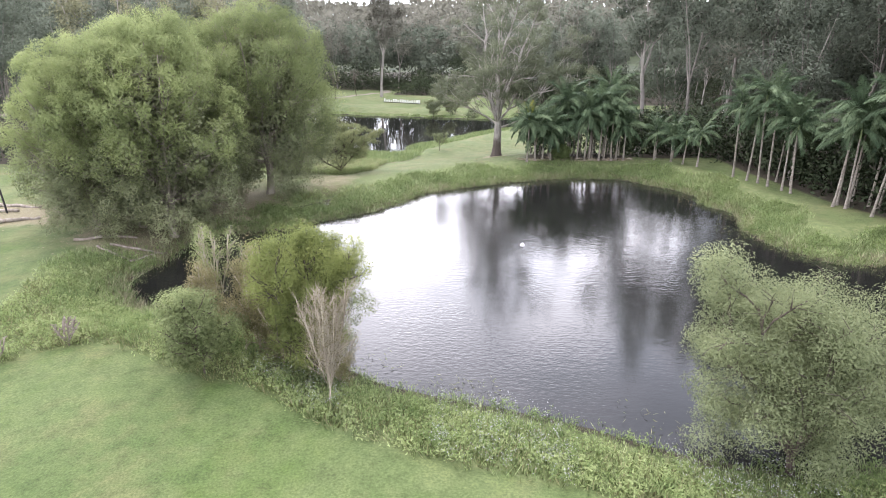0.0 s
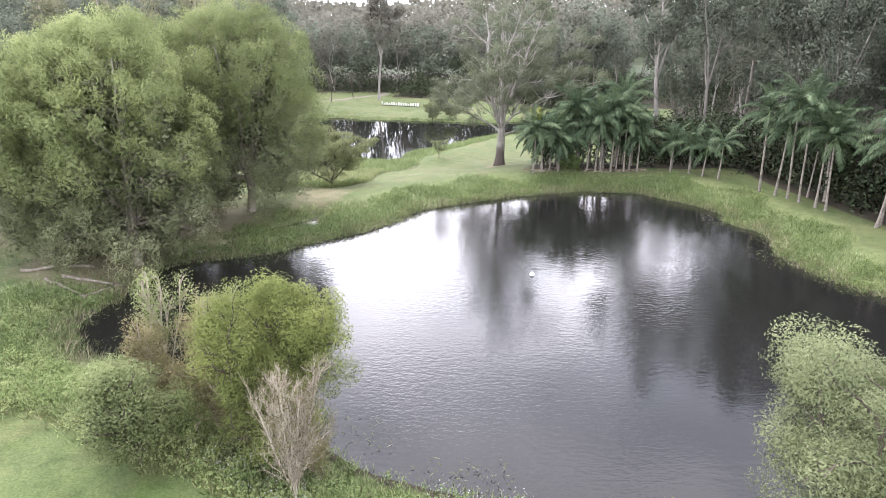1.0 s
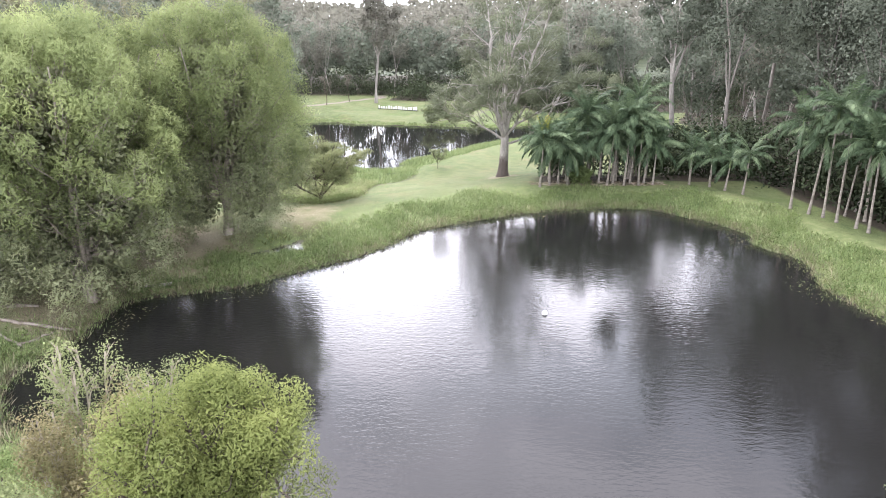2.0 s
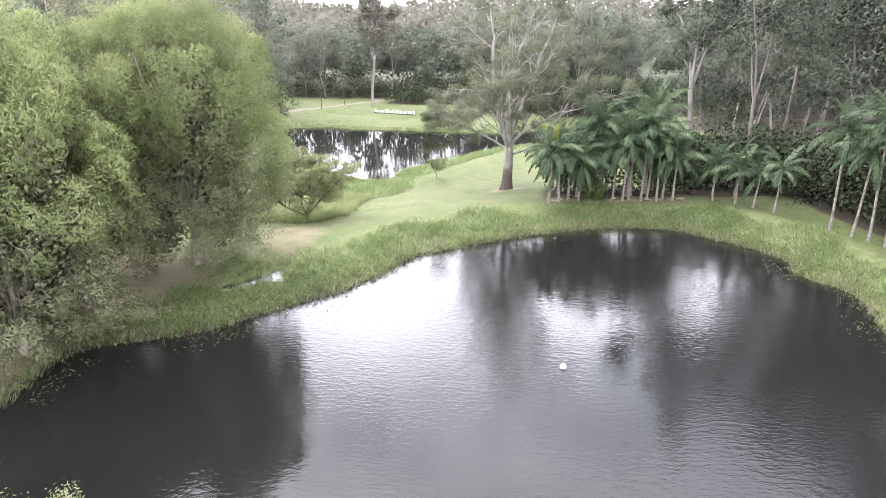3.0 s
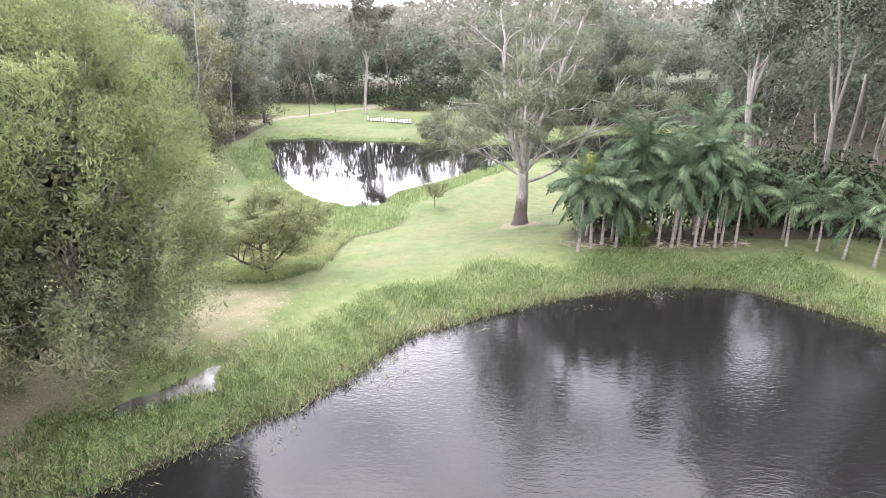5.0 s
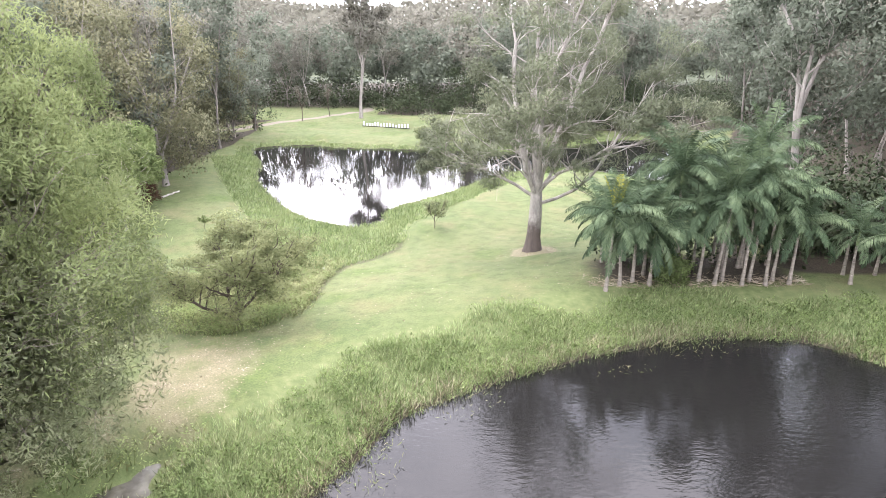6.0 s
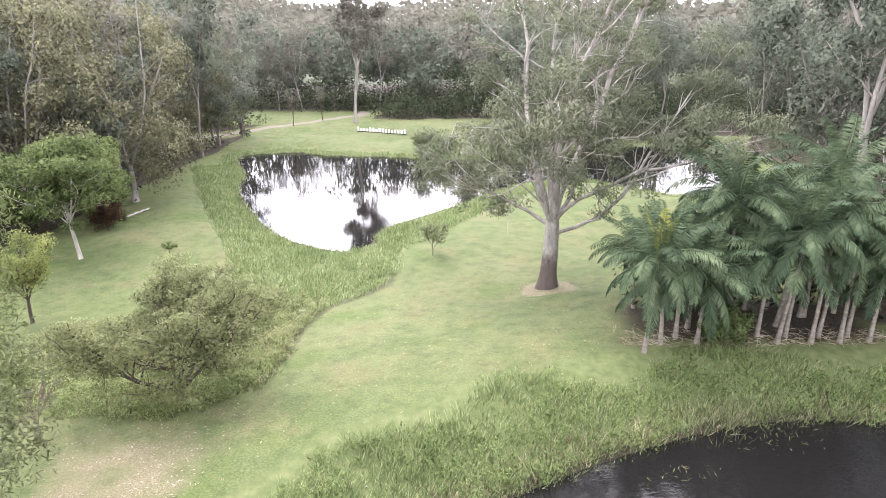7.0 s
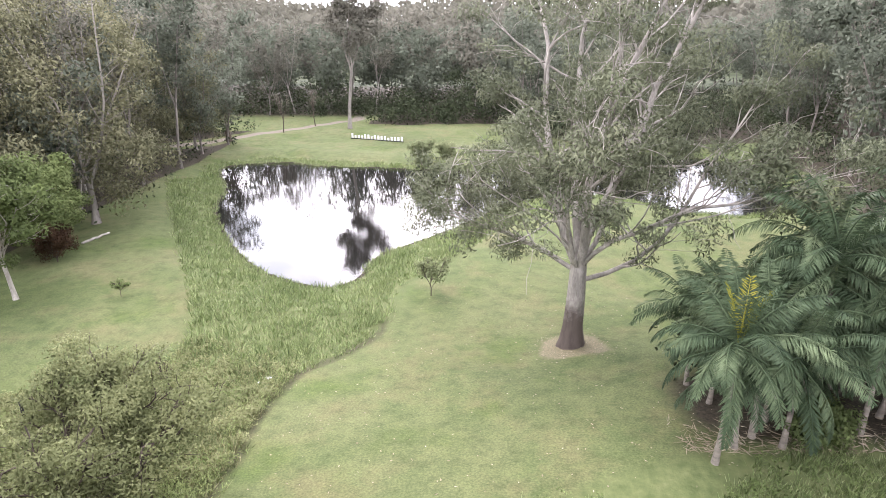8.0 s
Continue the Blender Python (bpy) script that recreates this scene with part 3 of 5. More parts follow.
def skeleton_of(seed, height, radius, fork, leaders, lean, girth, limbs, twigs, start=0.3, rise=0.06, flare=1.5, extra=(), twig_len=0.42, leader_wobble=0.1, lift=0.0, stout=1.0, fine=1.0):
    """Trunk, leaders, limbs and twigs of a tree, and the places of its leaf clumps."""
    rng = np.random.default_rng(seed)
    wood, tips = [], []
    trunk = limb(rng, (0, 0, -0.25), (rng.normal() * 0.05, rng.normal() * 0.05, 1), fork + 0.25, girth, girth * 0.72, 7, 0.035, 0.05)
    trunk[1][0] *= flare
    trunk[1][1] *= 1 + (flare - 1) * 0.35
    wood.append(trunk)
    mains = []
    for k in range(leaders):
        a = 2 * np.pi * (k + rng.uniform(-0.25, 0.25)) / leaders
        tilt = lean * rng.uniform(0.55, 1.2) if leaders > 1 else 0.05
        if leaders > 5 and k % 4 == 0:
            tilt *= 0.25
        way = (np.cos(a) * tilt, np.sin(a) * tilt, 1)
        r = girth * 0.72 / math.sqrt(leaders) * 1.15 * stout
        mains.append((limb(rng, along(trunk, rng.uniform(0.86, 1.0))[0], way, (height - fork) * rng.uniform(0.82, 1.0), r, 0.035, 9, leader_wobble, rise), a))
    for at, a, up, length in extra:
        p, _, r = along(trunk, at)
        path = limb(rng, p, (np.cos(a), np.sin(a), up), length, girth * 0.24, 0.025, 9, 0.15, 0.03)
        mains.append((path, a))
    for path, a0 in mains:
        wood.append(path)
        for k in range(limbs):
            t = start + (1 - start) * (k + rng.uniform(0, 1)) / limbs
            p, d, r = along(path, t)
            a = rng.uniform(0, 2 * np.pi) if rng.random() < 0.45 else a0 + rng.normal() * 0.9
            out = np.array([np.cos(a), np.sin(a), rng.uniform(0.15, 0.75) + lift])
            size = radius * rng.uniform(0.35, 0.75) * (1.05 - 0.55 * t)
            side = limb(rng, p, unit(out) + d * 0.5, size, max(r * 0.6, 0.03) * fine, 0.018 * fine, 6, 0.2, 0.03)
            wood.append(side)
            for j in range(twigs):
                q, e, s = along(side, rng.uniform(0.3, 1.0))
                way = unit(e + rng.normal(size=3) * 0.75 + np.array([0, 0, 0.15 + lift]))
                twig = limb(rng, q, way, size * twig_len * rng.uniform(0.6, 1.2), max(s * 0.6, 0.014 * fine), 0.008 * fine, 4, 0.2, 0.0)
                wood.append(twig)
                tips += [twig[0][-1], twig[0][2]]
            tips.append(side[0][-1])
        tips.append(path[0][-1])
    return wood, np.array(tips)


def leaf_cloud(seed, tips, count, clump, length, width, droop=0.3, squash=0.75, clumps=None, low=False):
    rng = np.random.default_rng(seed + 77)
    if clumps and clumps < len(tips):
        tips = tips[rng.choice(len(tips), clumps, replace=False)]
    size = rng.uniform(0.55, 1.25, len(tips))
    pick = rng.choice(len(tips), count, p=size**2 / (size**2).sum())
    away = rand_dirs(rng, count) * (rng.uniform(0.12, 1, (count, 1)) ** 0.45)
    centre = tips[pick] + away * clump * size[pick, None] * np.array([1, 1, squash])
    facing = unit(away + np.array([0, 0, 0.45]) + rng.normal(size=(count, 3)) * 0.55)
    axis = rand_dirs(rng, count) + np.array([0, 0, -droop])
    axis = unit(axis - (axis * facing).sum(1, keepdims=True) * facing * 0.8)
    V, F = blades(centre, axis, np.cross(axis, facing), length * rng.uniform(0.6, 1.25, count), width * rng.uniform(0.7, 1.2, count))
    middle = tips.mean(0) * np.array([1, 1, 0.8])
    whole = np.array([0, 0, 0.9]) if low else unit(centre - middle) * 0.35 + np.array([0, 0, 0.3])
    soft = unit(away) * (0.5 if low else 0.8) + whole + rng.normal(size=(count, 3)) * 0.15
    return V, F, np.repeat(unit(soft), 4, 0)


def tree(name, label, category, at, leaf, bark, seed, leaves, clump, length, width, turn=0.0, scale=1.0, droop=0.3, squash=0.75, group="", clumps=None, sides=6, wood_name="trunk", skirt=0.0, tilt=0.0, open_side=None, **form):
    wood, tips = skeleton_of(seed, **form)
    top = thing(name, label, category, (at[0], at[1], height_at(*at)), turn, group, scale, tilt)
    V, F = tubes(wood, sides)
    part(wood_name, mesh_of(wood_name, V, F, bark, True), top)
    if skirt:
        low = tips[:: max(1, round(1 / skirt))] * np.array([1.08, 1.08, 0.4])
        tips = np.concatenate([tips, low[low[:, 2] > 0.6]])
    if open_side:
        a, half, low_z, high_z = open_side
        off = np.abs((np.degrees(np.arctan2(tips[:, 1], tips[:, 0])) - a + 180) % 360 - 180)
        tips = tips[~((off < half) & (tips[:, 2] > low_z) & (tips[:, 2] < high_z))]
    if leaves:
        V, F, N = leaf_cloud(seed, tips, leaves, clump, length, width, droop, squash, clumps)
        part("crown", mesh_of("crown", V, F, leaf, normals=N), top)
    return top


def place(x, y, turn=0.0, scale=1.0, sink=0.0):
    return pose(x, y, height_at(x, y) - sink, 0, 0, turn) @ Matrix.Scale(scale, 4)


# the great gum on the lawn
tree("gum_tree", "tall grey-barked gum tree with wide sparse crown on the lawn", "tree", (6.0, 66.2), GUM_LEAF, GUM_BARK, 11, 92000, 0.86, 0.22, 0.052, clumps=430,
     height=21, radius=9.4, fork=3.9, leaders=4, lean=0.42, girth=0.5, limbs=14, twigs=5, start=0.16, flare=1.5, droop=0.9, squash=0.62, sides=8, stout=1.0, fine=0.8, leader_wobble=0.15,
     extra=((0.80, 0.2, 0.30, 11.5), (0.90, 3.0, 0.6, 7.0), (0.93, -1.9, 0.8, 8.0), (0.86, 1.3, 0.7, 9.5), (0.97, 2.2, 0.9, 10.5), (0.97, 0.6, 1.1, 12.5), (0.95, -0.7, 0.9, 10.0)))

# the paperbark grove
GROVE = "paperbark grove"


def paperbark(label, at, seed, height, radius, plumes, leaves, length, width, shift=(0, 0), open_side=None, leaders=8, fork=1.3, girth=0.3):
    """A paperbark: upright stems that carry billowing plumes of fine leaves almost to the ground."""
    rng = np.random.default_rng(seed)
    top = thing("paperbark_tree", label, "tree", (at[0], at[1], height_at(*at)), 0, GROVE)
    shift = np.array([*shift, 0.0])
    trunk = limb(rng, (0, 0, -0.25), (0.02, -0.02, 1), fork + 0.25, girth, girth * 0.8, 5, 0.05, 0.05)
    trunk[1][0] *= 1.4
    wood, stems = [trunk], []
    for k in range(leaders):
        a = 2 * np.pi * (k + rng.uniform(-0.3, 0.3)) / leaders
        reach = radius * (0.25 if k % 4 == 0 else rng.uniform(0.5, 0.75))
        goal = np.array([np.cos(a) * reach, np.sin(a) * reach, height * rng.uniform(0.78, 0.93)]) + shift
        foot = along(trunk, rng.uniform(0.55, 1.0))[0]
        u = np.linspace(0, 1, 10)[:, None]
        pts = foot + (goal - foot) * np.concatenate([u ** 1.4, u ** 1.4, u], 1)
        pts[1:] += np.cumsum(rng.normal(size=(9, 3)) * 0.1, 0)
        stem = (pts, np.linspace(girth * 0.46, 0.025, 10))
        wood.append(stem)
        stems.append(stem)
    t = (np.arange(plumes) + rng.uniform(0, 1, plumes)) / plumes
    t = 0.07 + 0.93 * t ** 0.92
    a = np.arange(plumes) * 2.39996 + rng.normal(size=plumes) * 0.25
    r = radius * np.interp(t, [0, 0.15, 0.4, 0.68, 0.88, 1], [0.62, 0.76, 0.94, 0.96, 0.68, 0.2]) * rng.uniform(0.78, 1.04, plumes)
    r[::4] *= 0.55
    centre = np.stack([np.cos(a) * r, np.sin(a) * r, t * (height - 0.9)], -1) + shift * np.clip(t * 1.6, 0, 1)[:, None]
    size = rng.uniform(0.7, 1.3, plumes) * radius * 0.235
    keep = np.ones(plumes, bool)
    if open_side:
        way, half, low_z, high_z = open_side
        off = np.abs((np.degrees(a) - way + 180) % 360 - 180)
        keep = ~((off < half) & (centre[:, 2] > low_z) & (centre[:, 2] < high_z))
    t, a, centre, size = t[keep], a[keep], centre[keep], size[keep]
    for c, f, w in zip(centre, t, size):
        stem = min(stems, key=lambda q: np.hypot(*(along(q, min(0.95, f))[0] - c)[:2]))
        p, _, r0 = along(stem, float(np.clip(f - 0.2, 0.14, 0.9)))
        u = np.linspace(0, 1, 6)[:, None]
        path = p + (c - p) * np.concatenate([u, u, u ** 1.5], 1)
        path[1:-1] += rng.normal(size=(4, 3)) * 0.08
        wood.append((path, np.linspace(min(r0 * 0.6, 0.038 if f > 0.3 else 0.022), 0.01, 6)))
        for _ in range(6):
            q = along((path, np.ones(6)), rng.uniform(0.5, 1.0))[0]
            wood.append(limb(rng, q, rng.normal(size=3) * 0.8 + np.array([0, 0, 0.9 * f - 0.1]), w * rng.uniform(0.7, 1.1), 0.013, 0.004, 4, 0.25, 0.0))
    V, F = tubes(wood, 6)
    part("trunk", mesh_of("trunk", V, F, PAPER_BARK, True), top)
    weight = size ** 2 * np.interp(t, [0, 0.3, 0.55], [0.75, 0.9, 1.0])
    pick = rng.choice(len(t), leaves, p=weight / weight.sum())
    outward = unit(np.stack([np.cos(a), np.sin(a), 0.55 + 0 * a], -1))[pick]
    # each plume is a bunch of round tufts
    lobe = unit(rng.normal(size=(len(t), 11, 3)) + np.array([0, 0, 0.35]) + 0.35 * unit(np.stack([np.cos(a), np.sin(a), 0 * a], -1))[:, None])
    swell = rng.uniform(0.32, 0.58, (len(t), 11))
    j = rng.integers(0, 11, leaves)
    near, puff = lobe[pick, j], swell[pick, j][:, None] * size[pick, None]
    d = unit(rng.normal(size=(leaves, 3)) + near * 0.55 + np.array([0, 0, 0.2]))
    depth = rng.uniform(0.1, 1, (leaves, 1)) ** 0.33
    spot = centre[pick] + near * size[pick, None] * np.array([0.66, 0.66, 0.85]) + d * depth * puff * np.array([1, 1, 1.15]) * rng.uniform(0.85, 1.15, (leaves, 1))
    hang = np.interp(t[pick], [0.1, 0.4, 0.75], [-0.9, -0.1, 0.9])[:, None]
    axis = unit(outward * 0.3 + rand_dirs(rng, leaves) * 1.1 + hang * np.array([0, 0, 0.7]))
    facing = unit(d + rng.normal(size=(leaves, 3)) * 0.5)
    soft = unit(d * 0.55 + near * 0.75 + outward * 0.2 + np.array([0, 0, 0.1]) + rng.normal(size=(leaves, 3)) * 0.12)
    across = np.cross(axis, facing)
    span, breadth = length * rng.uniform(0.6, 1.25, leaves), width * rng.uniform(0.7, 1.2, leaves)
    # Crown tops get the new-growth colour with light painted in; lower plumes the duller.
    fresh_lit = t[pick] + rng.normal(size=leaves) * 0.1 > 0.38
    # inner leaves added to fill the crown and keep light from passing through
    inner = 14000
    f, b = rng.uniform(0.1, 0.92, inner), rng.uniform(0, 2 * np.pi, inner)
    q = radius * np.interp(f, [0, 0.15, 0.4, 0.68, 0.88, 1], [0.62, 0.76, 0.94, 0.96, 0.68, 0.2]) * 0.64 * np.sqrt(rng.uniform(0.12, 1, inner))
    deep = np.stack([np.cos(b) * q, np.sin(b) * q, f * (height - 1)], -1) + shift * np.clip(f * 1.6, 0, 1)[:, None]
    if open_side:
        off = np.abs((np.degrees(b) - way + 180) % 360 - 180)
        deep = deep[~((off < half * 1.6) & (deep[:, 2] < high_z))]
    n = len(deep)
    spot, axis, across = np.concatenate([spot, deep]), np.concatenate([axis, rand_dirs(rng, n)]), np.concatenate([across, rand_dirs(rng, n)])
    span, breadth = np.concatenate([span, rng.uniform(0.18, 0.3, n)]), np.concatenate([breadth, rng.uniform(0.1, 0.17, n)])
    soft, fresh_lit = np.concatenate([soft, unit(deep * np.array([1, 1, 0.2]) + np.array([0, 0, 1.0]))]), np.concatenate([fresh_lit, np.zeros(n, bool)])
    for name, some, mat in (("crown", fresh_lit, PAPERBARK_LEAF), ("lower_crown", ~fresh_lit, PAPERBARK_OLD_SHADED)):
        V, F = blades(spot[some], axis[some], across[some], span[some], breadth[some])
        part(name, mesh_of(name, V, F, mat, normals=np.repeat(soft[some], 4, 0)), top, "" if name == "crown" else "older grey-olive foliage, some shade put into its colour")
    return top


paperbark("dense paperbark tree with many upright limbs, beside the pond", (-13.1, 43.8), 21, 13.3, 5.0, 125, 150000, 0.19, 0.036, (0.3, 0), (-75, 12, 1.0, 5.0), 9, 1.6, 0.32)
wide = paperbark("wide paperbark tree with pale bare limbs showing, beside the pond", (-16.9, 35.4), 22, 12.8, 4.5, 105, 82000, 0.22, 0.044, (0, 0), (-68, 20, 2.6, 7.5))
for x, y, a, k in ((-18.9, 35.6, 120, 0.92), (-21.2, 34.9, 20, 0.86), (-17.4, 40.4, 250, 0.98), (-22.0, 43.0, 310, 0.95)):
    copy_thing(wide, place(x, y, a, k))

# trees and shrubs on the near bank
tree("young_tree", "round yellow-green young tree on the pond bank", "tree", (-4.75, 19.5), YELLOW_LEAF, DARK_BARK, 31, 110000, 0.5, 0.095, 0.028, clumps=330,
     height=5.0, radius=3.2, fork=0.3, leaders=10, lean=0.55, girth=0.11, limbs=12, twigs=6, start=0.02, squash=0.85)
tree("bank_tree", "broad olive-green bank tree overhanging the pond", "tree", (10.2, 14.1), OLIVE_LEAF, DARK_BARK, 32, 135000, 0.68, 0.1, 0.03, clumps=380, skirt=0.12, turn=90, tilt=12,
     height=5.9, radius=4.0, fork=0.6, leaders=7, lean=0.62, girth=0.16, limbs=12, twigs=6, start=0.12, squash=0.8)
tree("bare_shrub", "leafless pale shrub with upright twigs and a few brown leaves", "shrub", (-3.65, 16.25), RUST_LEAF, TAN_BARK, 33, 3600, 0.3, 0.06, 0.028,
     height=4.2, radius=1.6, fork=0.7, leaders=13, lean=0.3, girth=0.034, limbs=20, twigs=9, start=0.1, rise=0.1, lift=1.5, leader_wobble=0.05, squash=0.9, fine=0.34, twig_len=0.5, stout=0.6)
tree("bank_shrub", "pale green feathery shrub beside the lawn", "shrub", (-8.3, 18.0), PALE_LEAF, DARK_BARK, 34, 30000, 0.46, 0.1, 0.036, clumps=150,
     height=2.8, radius=2.0, fork=0.3, leaders=6, lean=0.6, girth=0.06, limbs=10, twigs=5, start=0.08, squash=1.1)
rusty = tree("bank_shrub", "twiggy rust-coloured shrub on the pond bank", "shrub", (-7.0, 20.2), RUST_LEAF, TAN_BARK, 35, 13000, 0.46, 0.09, 0.036, clumps=150,
     height=4.3, radius=1.8, fork=0.3, leaders=6, lean=0.36, girth=0.05, limbs=10, twigs=5, start=0.05, squash=1.0, fine=0.6)
thin = tree("thin_sapling", "thin pale sapling with sparse leaves at the water", "tree", (-9.2, 22.2), PALE_LEAF, TAN_BARK, 36, 4200, 0.34, 0.085, 0.032,
            height=5.0, radius=1.4, fork=1.0, leaders=6, lean=0.24, girth=0.055, limbs=9, twigs=5, start=0.25, rise=0.1, fine=0.7, lift=0.8)
copy_thing(rusty, place(-9.0, 20.6, 150, 0.8))
copy_thing(rusty, place(-5.9, 19.3, 260, 0.75))
copy_thing(rusty, place(-3.6, 18.3, 40, 0.55))
copy_thing(thin, place(-7.6, 22.4, 110, 0.9))
copy_thing(thin, place(-5.6, 21.8, 200, 0.8))

# the lawn's small trees
tree("spreading_tree", "low spreading tree with flat twiggy crown on the slope", "tree", (-9.5, 54.7), BROWN_LEAF, DARK_BARK, 143, 50000, 0.56, 0.12, 0.05, clumps=360,
     height=4.3, radius=4.4, fork=0.45, leaders=5, lean=1.6, girth=0.2, limbs=16, twigs=6, start=0.32, rise=0.02, squash=0.38, leader_wobble=0.08, stout=1.1)
tree("lawn_sapling", "small open sapling standing on the lawn", "tree", (-0.4, 73.6), OLIVE_LEAF, DARK_BARK, 42, 1400, 0.26, 0.17, 0.07,
     height=2.4, radius=1.1, fork=0.5, leaders=4, lean=0.5, girth=0.04, limbs=6, twigs=4, start=0.3)
tree("lawn_sapling", "tiny leafy sapling standing alone on the lawn", "tree", (-18.2, 73.7), SHRUB_LEAF, DARK_BARK, 43, 240, 0.2, 0.16, 0.08,
     height=1.1, radius=0.45, fork=0.45, leaders=3, lean=0.5, girth=0.02, limbs=4, twigs=3, start=0.3)
tree("lawn_tree", "small yellow-leaved tree on the far lawn's edge", "tree", (-21.0, 63.6), YELLOW_LEAF, DARK_BARK, 49, 9000, 0.5, 0.13, 0.06, clumps=90,
     height=4.4, radius=2.2, fork=1.3, leaders=5, lean=0.5, girth=0.1, limbs=8, twigs=5, start=0.15)
tree("bare_sapling", "bare grey sapling among the weeds", "tree", (-12.8, 51.7), RUST_LEAF, DEAD_WOOD, 44, 220, 0.2, 0.09, 0.04,
     height=2.4, radius=0.9, fork=0.7, leaders=4, lean=0.35, girth=0.04, limbs=6, twigs=4, start=0.2)
tree("bare_sapling", "bare twiggy sapling among the weeds", "tree", (-11.0, 63.4), RUST_LEAF, DARK_BARK, 45, 160, 0.2, 0.09, 0.04,
     height=2.0, radius=0.6, fork=0.5, leaders=3, lean=0.3, girth=0.03, limbs=6, twigs=4, start=0.2)
twiggy = tree("dead_shrub", "small leafless grey shrub at the lawn's edge", "shrub", (-14.2, 20.0), RUST_LEAF, DEAD_WOOD, 46, 0, 0.2, 0.1, 0.04, wood_name="branchwork",
              height=1.2, radius=0.7, fork=0.12, leaders=7, lean=0.8, girth=0.03, limbs=5, twigs=3, start=0.2)
copy_thing(twiggy, place(-16.2, 19.0, 140, 0.85))

tree("low_shrub", "low bright yellow-green shrub at the palms' feet", "shrub", (11.6, 57.5), SHRUB_LEAF, DARK_BARK, 47, 5000, 0.36, 0.16, 0.07,
     height=1.2, radius=1.2, fork=0.1, leaders=6, lean=0.9, girth=0.03, limbs=6, twigs=4, start=0.1)
shore = tree("shore_shrub", "dark leafy shrub on the far pond's shore", "shrub", (-1.8, 114.9), OLIVE_LEAF, DARK_BARK, 48, 5000, 0.5, 0.22, 0.1,
             height=3.4, radius=2.0, fork=0.4, leaders=5, lean=0.5, girth=0.06, limbs=7, twigs=4, start=0.1)
copy_thing(shore, place(1.5, 116.2, 90, 0.8))
for i, (x, y) in enumerate(((-24.6, 138.8), (-20.6, 145.0))):
    tree("lawn_sapling", "thin nearly bare sapling beside the gravel track", "tree", (x, y), WOOD_LEAF, DARK_BARK, 57 + i, 500, 0.5, 0.2, 0.09,
         height=6.5, radius=2.0, fork=2.0, leaders=3, lean=0.3, girth=0.09, limbs=7, twigs=4, start=0.2)

# trees beyond the lawn, beside the far pond
tree("shade_tree", "white-stemmed broad-leaved tree with a dense rounded crown", "tree", (-24.3, 73.8), SHRUB_LEAF, PALE_BARK, 51, 36000, 0.8, 0.22, 0.11, clumps=230,
     height=7.4, radius=5.2, fork=2.6, leaders=7, lean=0.6, girth=0.14, limbs=9, twigs=6, start=0.1, squash=0.7)
leafy = tree("leafy_shrub", "dense green broad-leaved shrub at the wood's edge", "shrub", (-27.0, 81.5), SHRUB_LEAF, DARK_BARK, 52, 24000, 0.8, 0.25, 0.13, clumps=130,
     height=5.8, radius=4.6, fork=0.3, leaders=6, lean=0.6, girth=0.08, limbs=8, twigs=5, start=0.05, squash=0.8)
copy_thing(leafy, place(-28.6, 85.6, 130, 0.8))
copy_thing(leafy, place(-31.5, 78.0, 250, 1.0))
tree("red_shrub", "low dark reddish shrub on the lawn's edge", "shrub", (-25.5, 79.8), RED_LEAF, DARK_BARK, 53, 8000, 0.36, 0.15, 0.07,
     height=2.4, radius=1.8, fork=0.2, leaders=6, lean=0.7, girth=0.05, limbs=8, twigs=5, start=0.05, squash=0.8)
edge_gum = tree("edge_gum", "grey-barked gum with drooping foliage by the far pond", "tree", (-27.6, 88.6), EDGE_LEAF, FAR_BARK, 54, 17000, 1.25, 0.34, 0.14, clumps=300, skirt=0.4, open_side=(-62, 20, 0.5, 6.5),
     height=19, radius=6.6, fork=3.2, leaders=5, lean=0.5, girth=0.3, limbs=11, twigs=5, start=0.08, droop=0.7, fine=0.7)
for x, y, a, k in ((-32.5, 96, 80, 0.9), (-34.5, 85, 200, 1.05), (-38, 103, 300, 1.0), (-33, 124, 150, 0.8), (-36, 113, 30, 0.95), (-40, 92, 250, 1.1), (-44, 80, 10, 1.05)):
    copy_thing(edge_gum, place(x, y, a, k))
tree("far_gum", "tall straight pale-trunked gum at the clearing's edge", "tree", (-14.4, 142.5), WOOD_LEAF, FAR_BARK, 55, 9000, 1.2, 0.5, 0.22, clumps=150,
     height=22, radius=6.5, fork=9.5, leaders=4, lean=0.3, girth=0.32, limbs=10, fine=0.7, twigs=5, start=0.2, droop=0.6)
tree("dead_gum", "pale bare-limbed gum rising over the palms", "tree", (21.3, 64.6), FOREST_LEAF, FAR_BARK, 56, 11000, 0.9, 0.32, 0.13, clumps=100,
     height=20, radius=7.0, fork=8.5, leaders=3, lean=0.3, girth=0.27, limbs=9, twigs=5, start=0.2, droop=0.6)


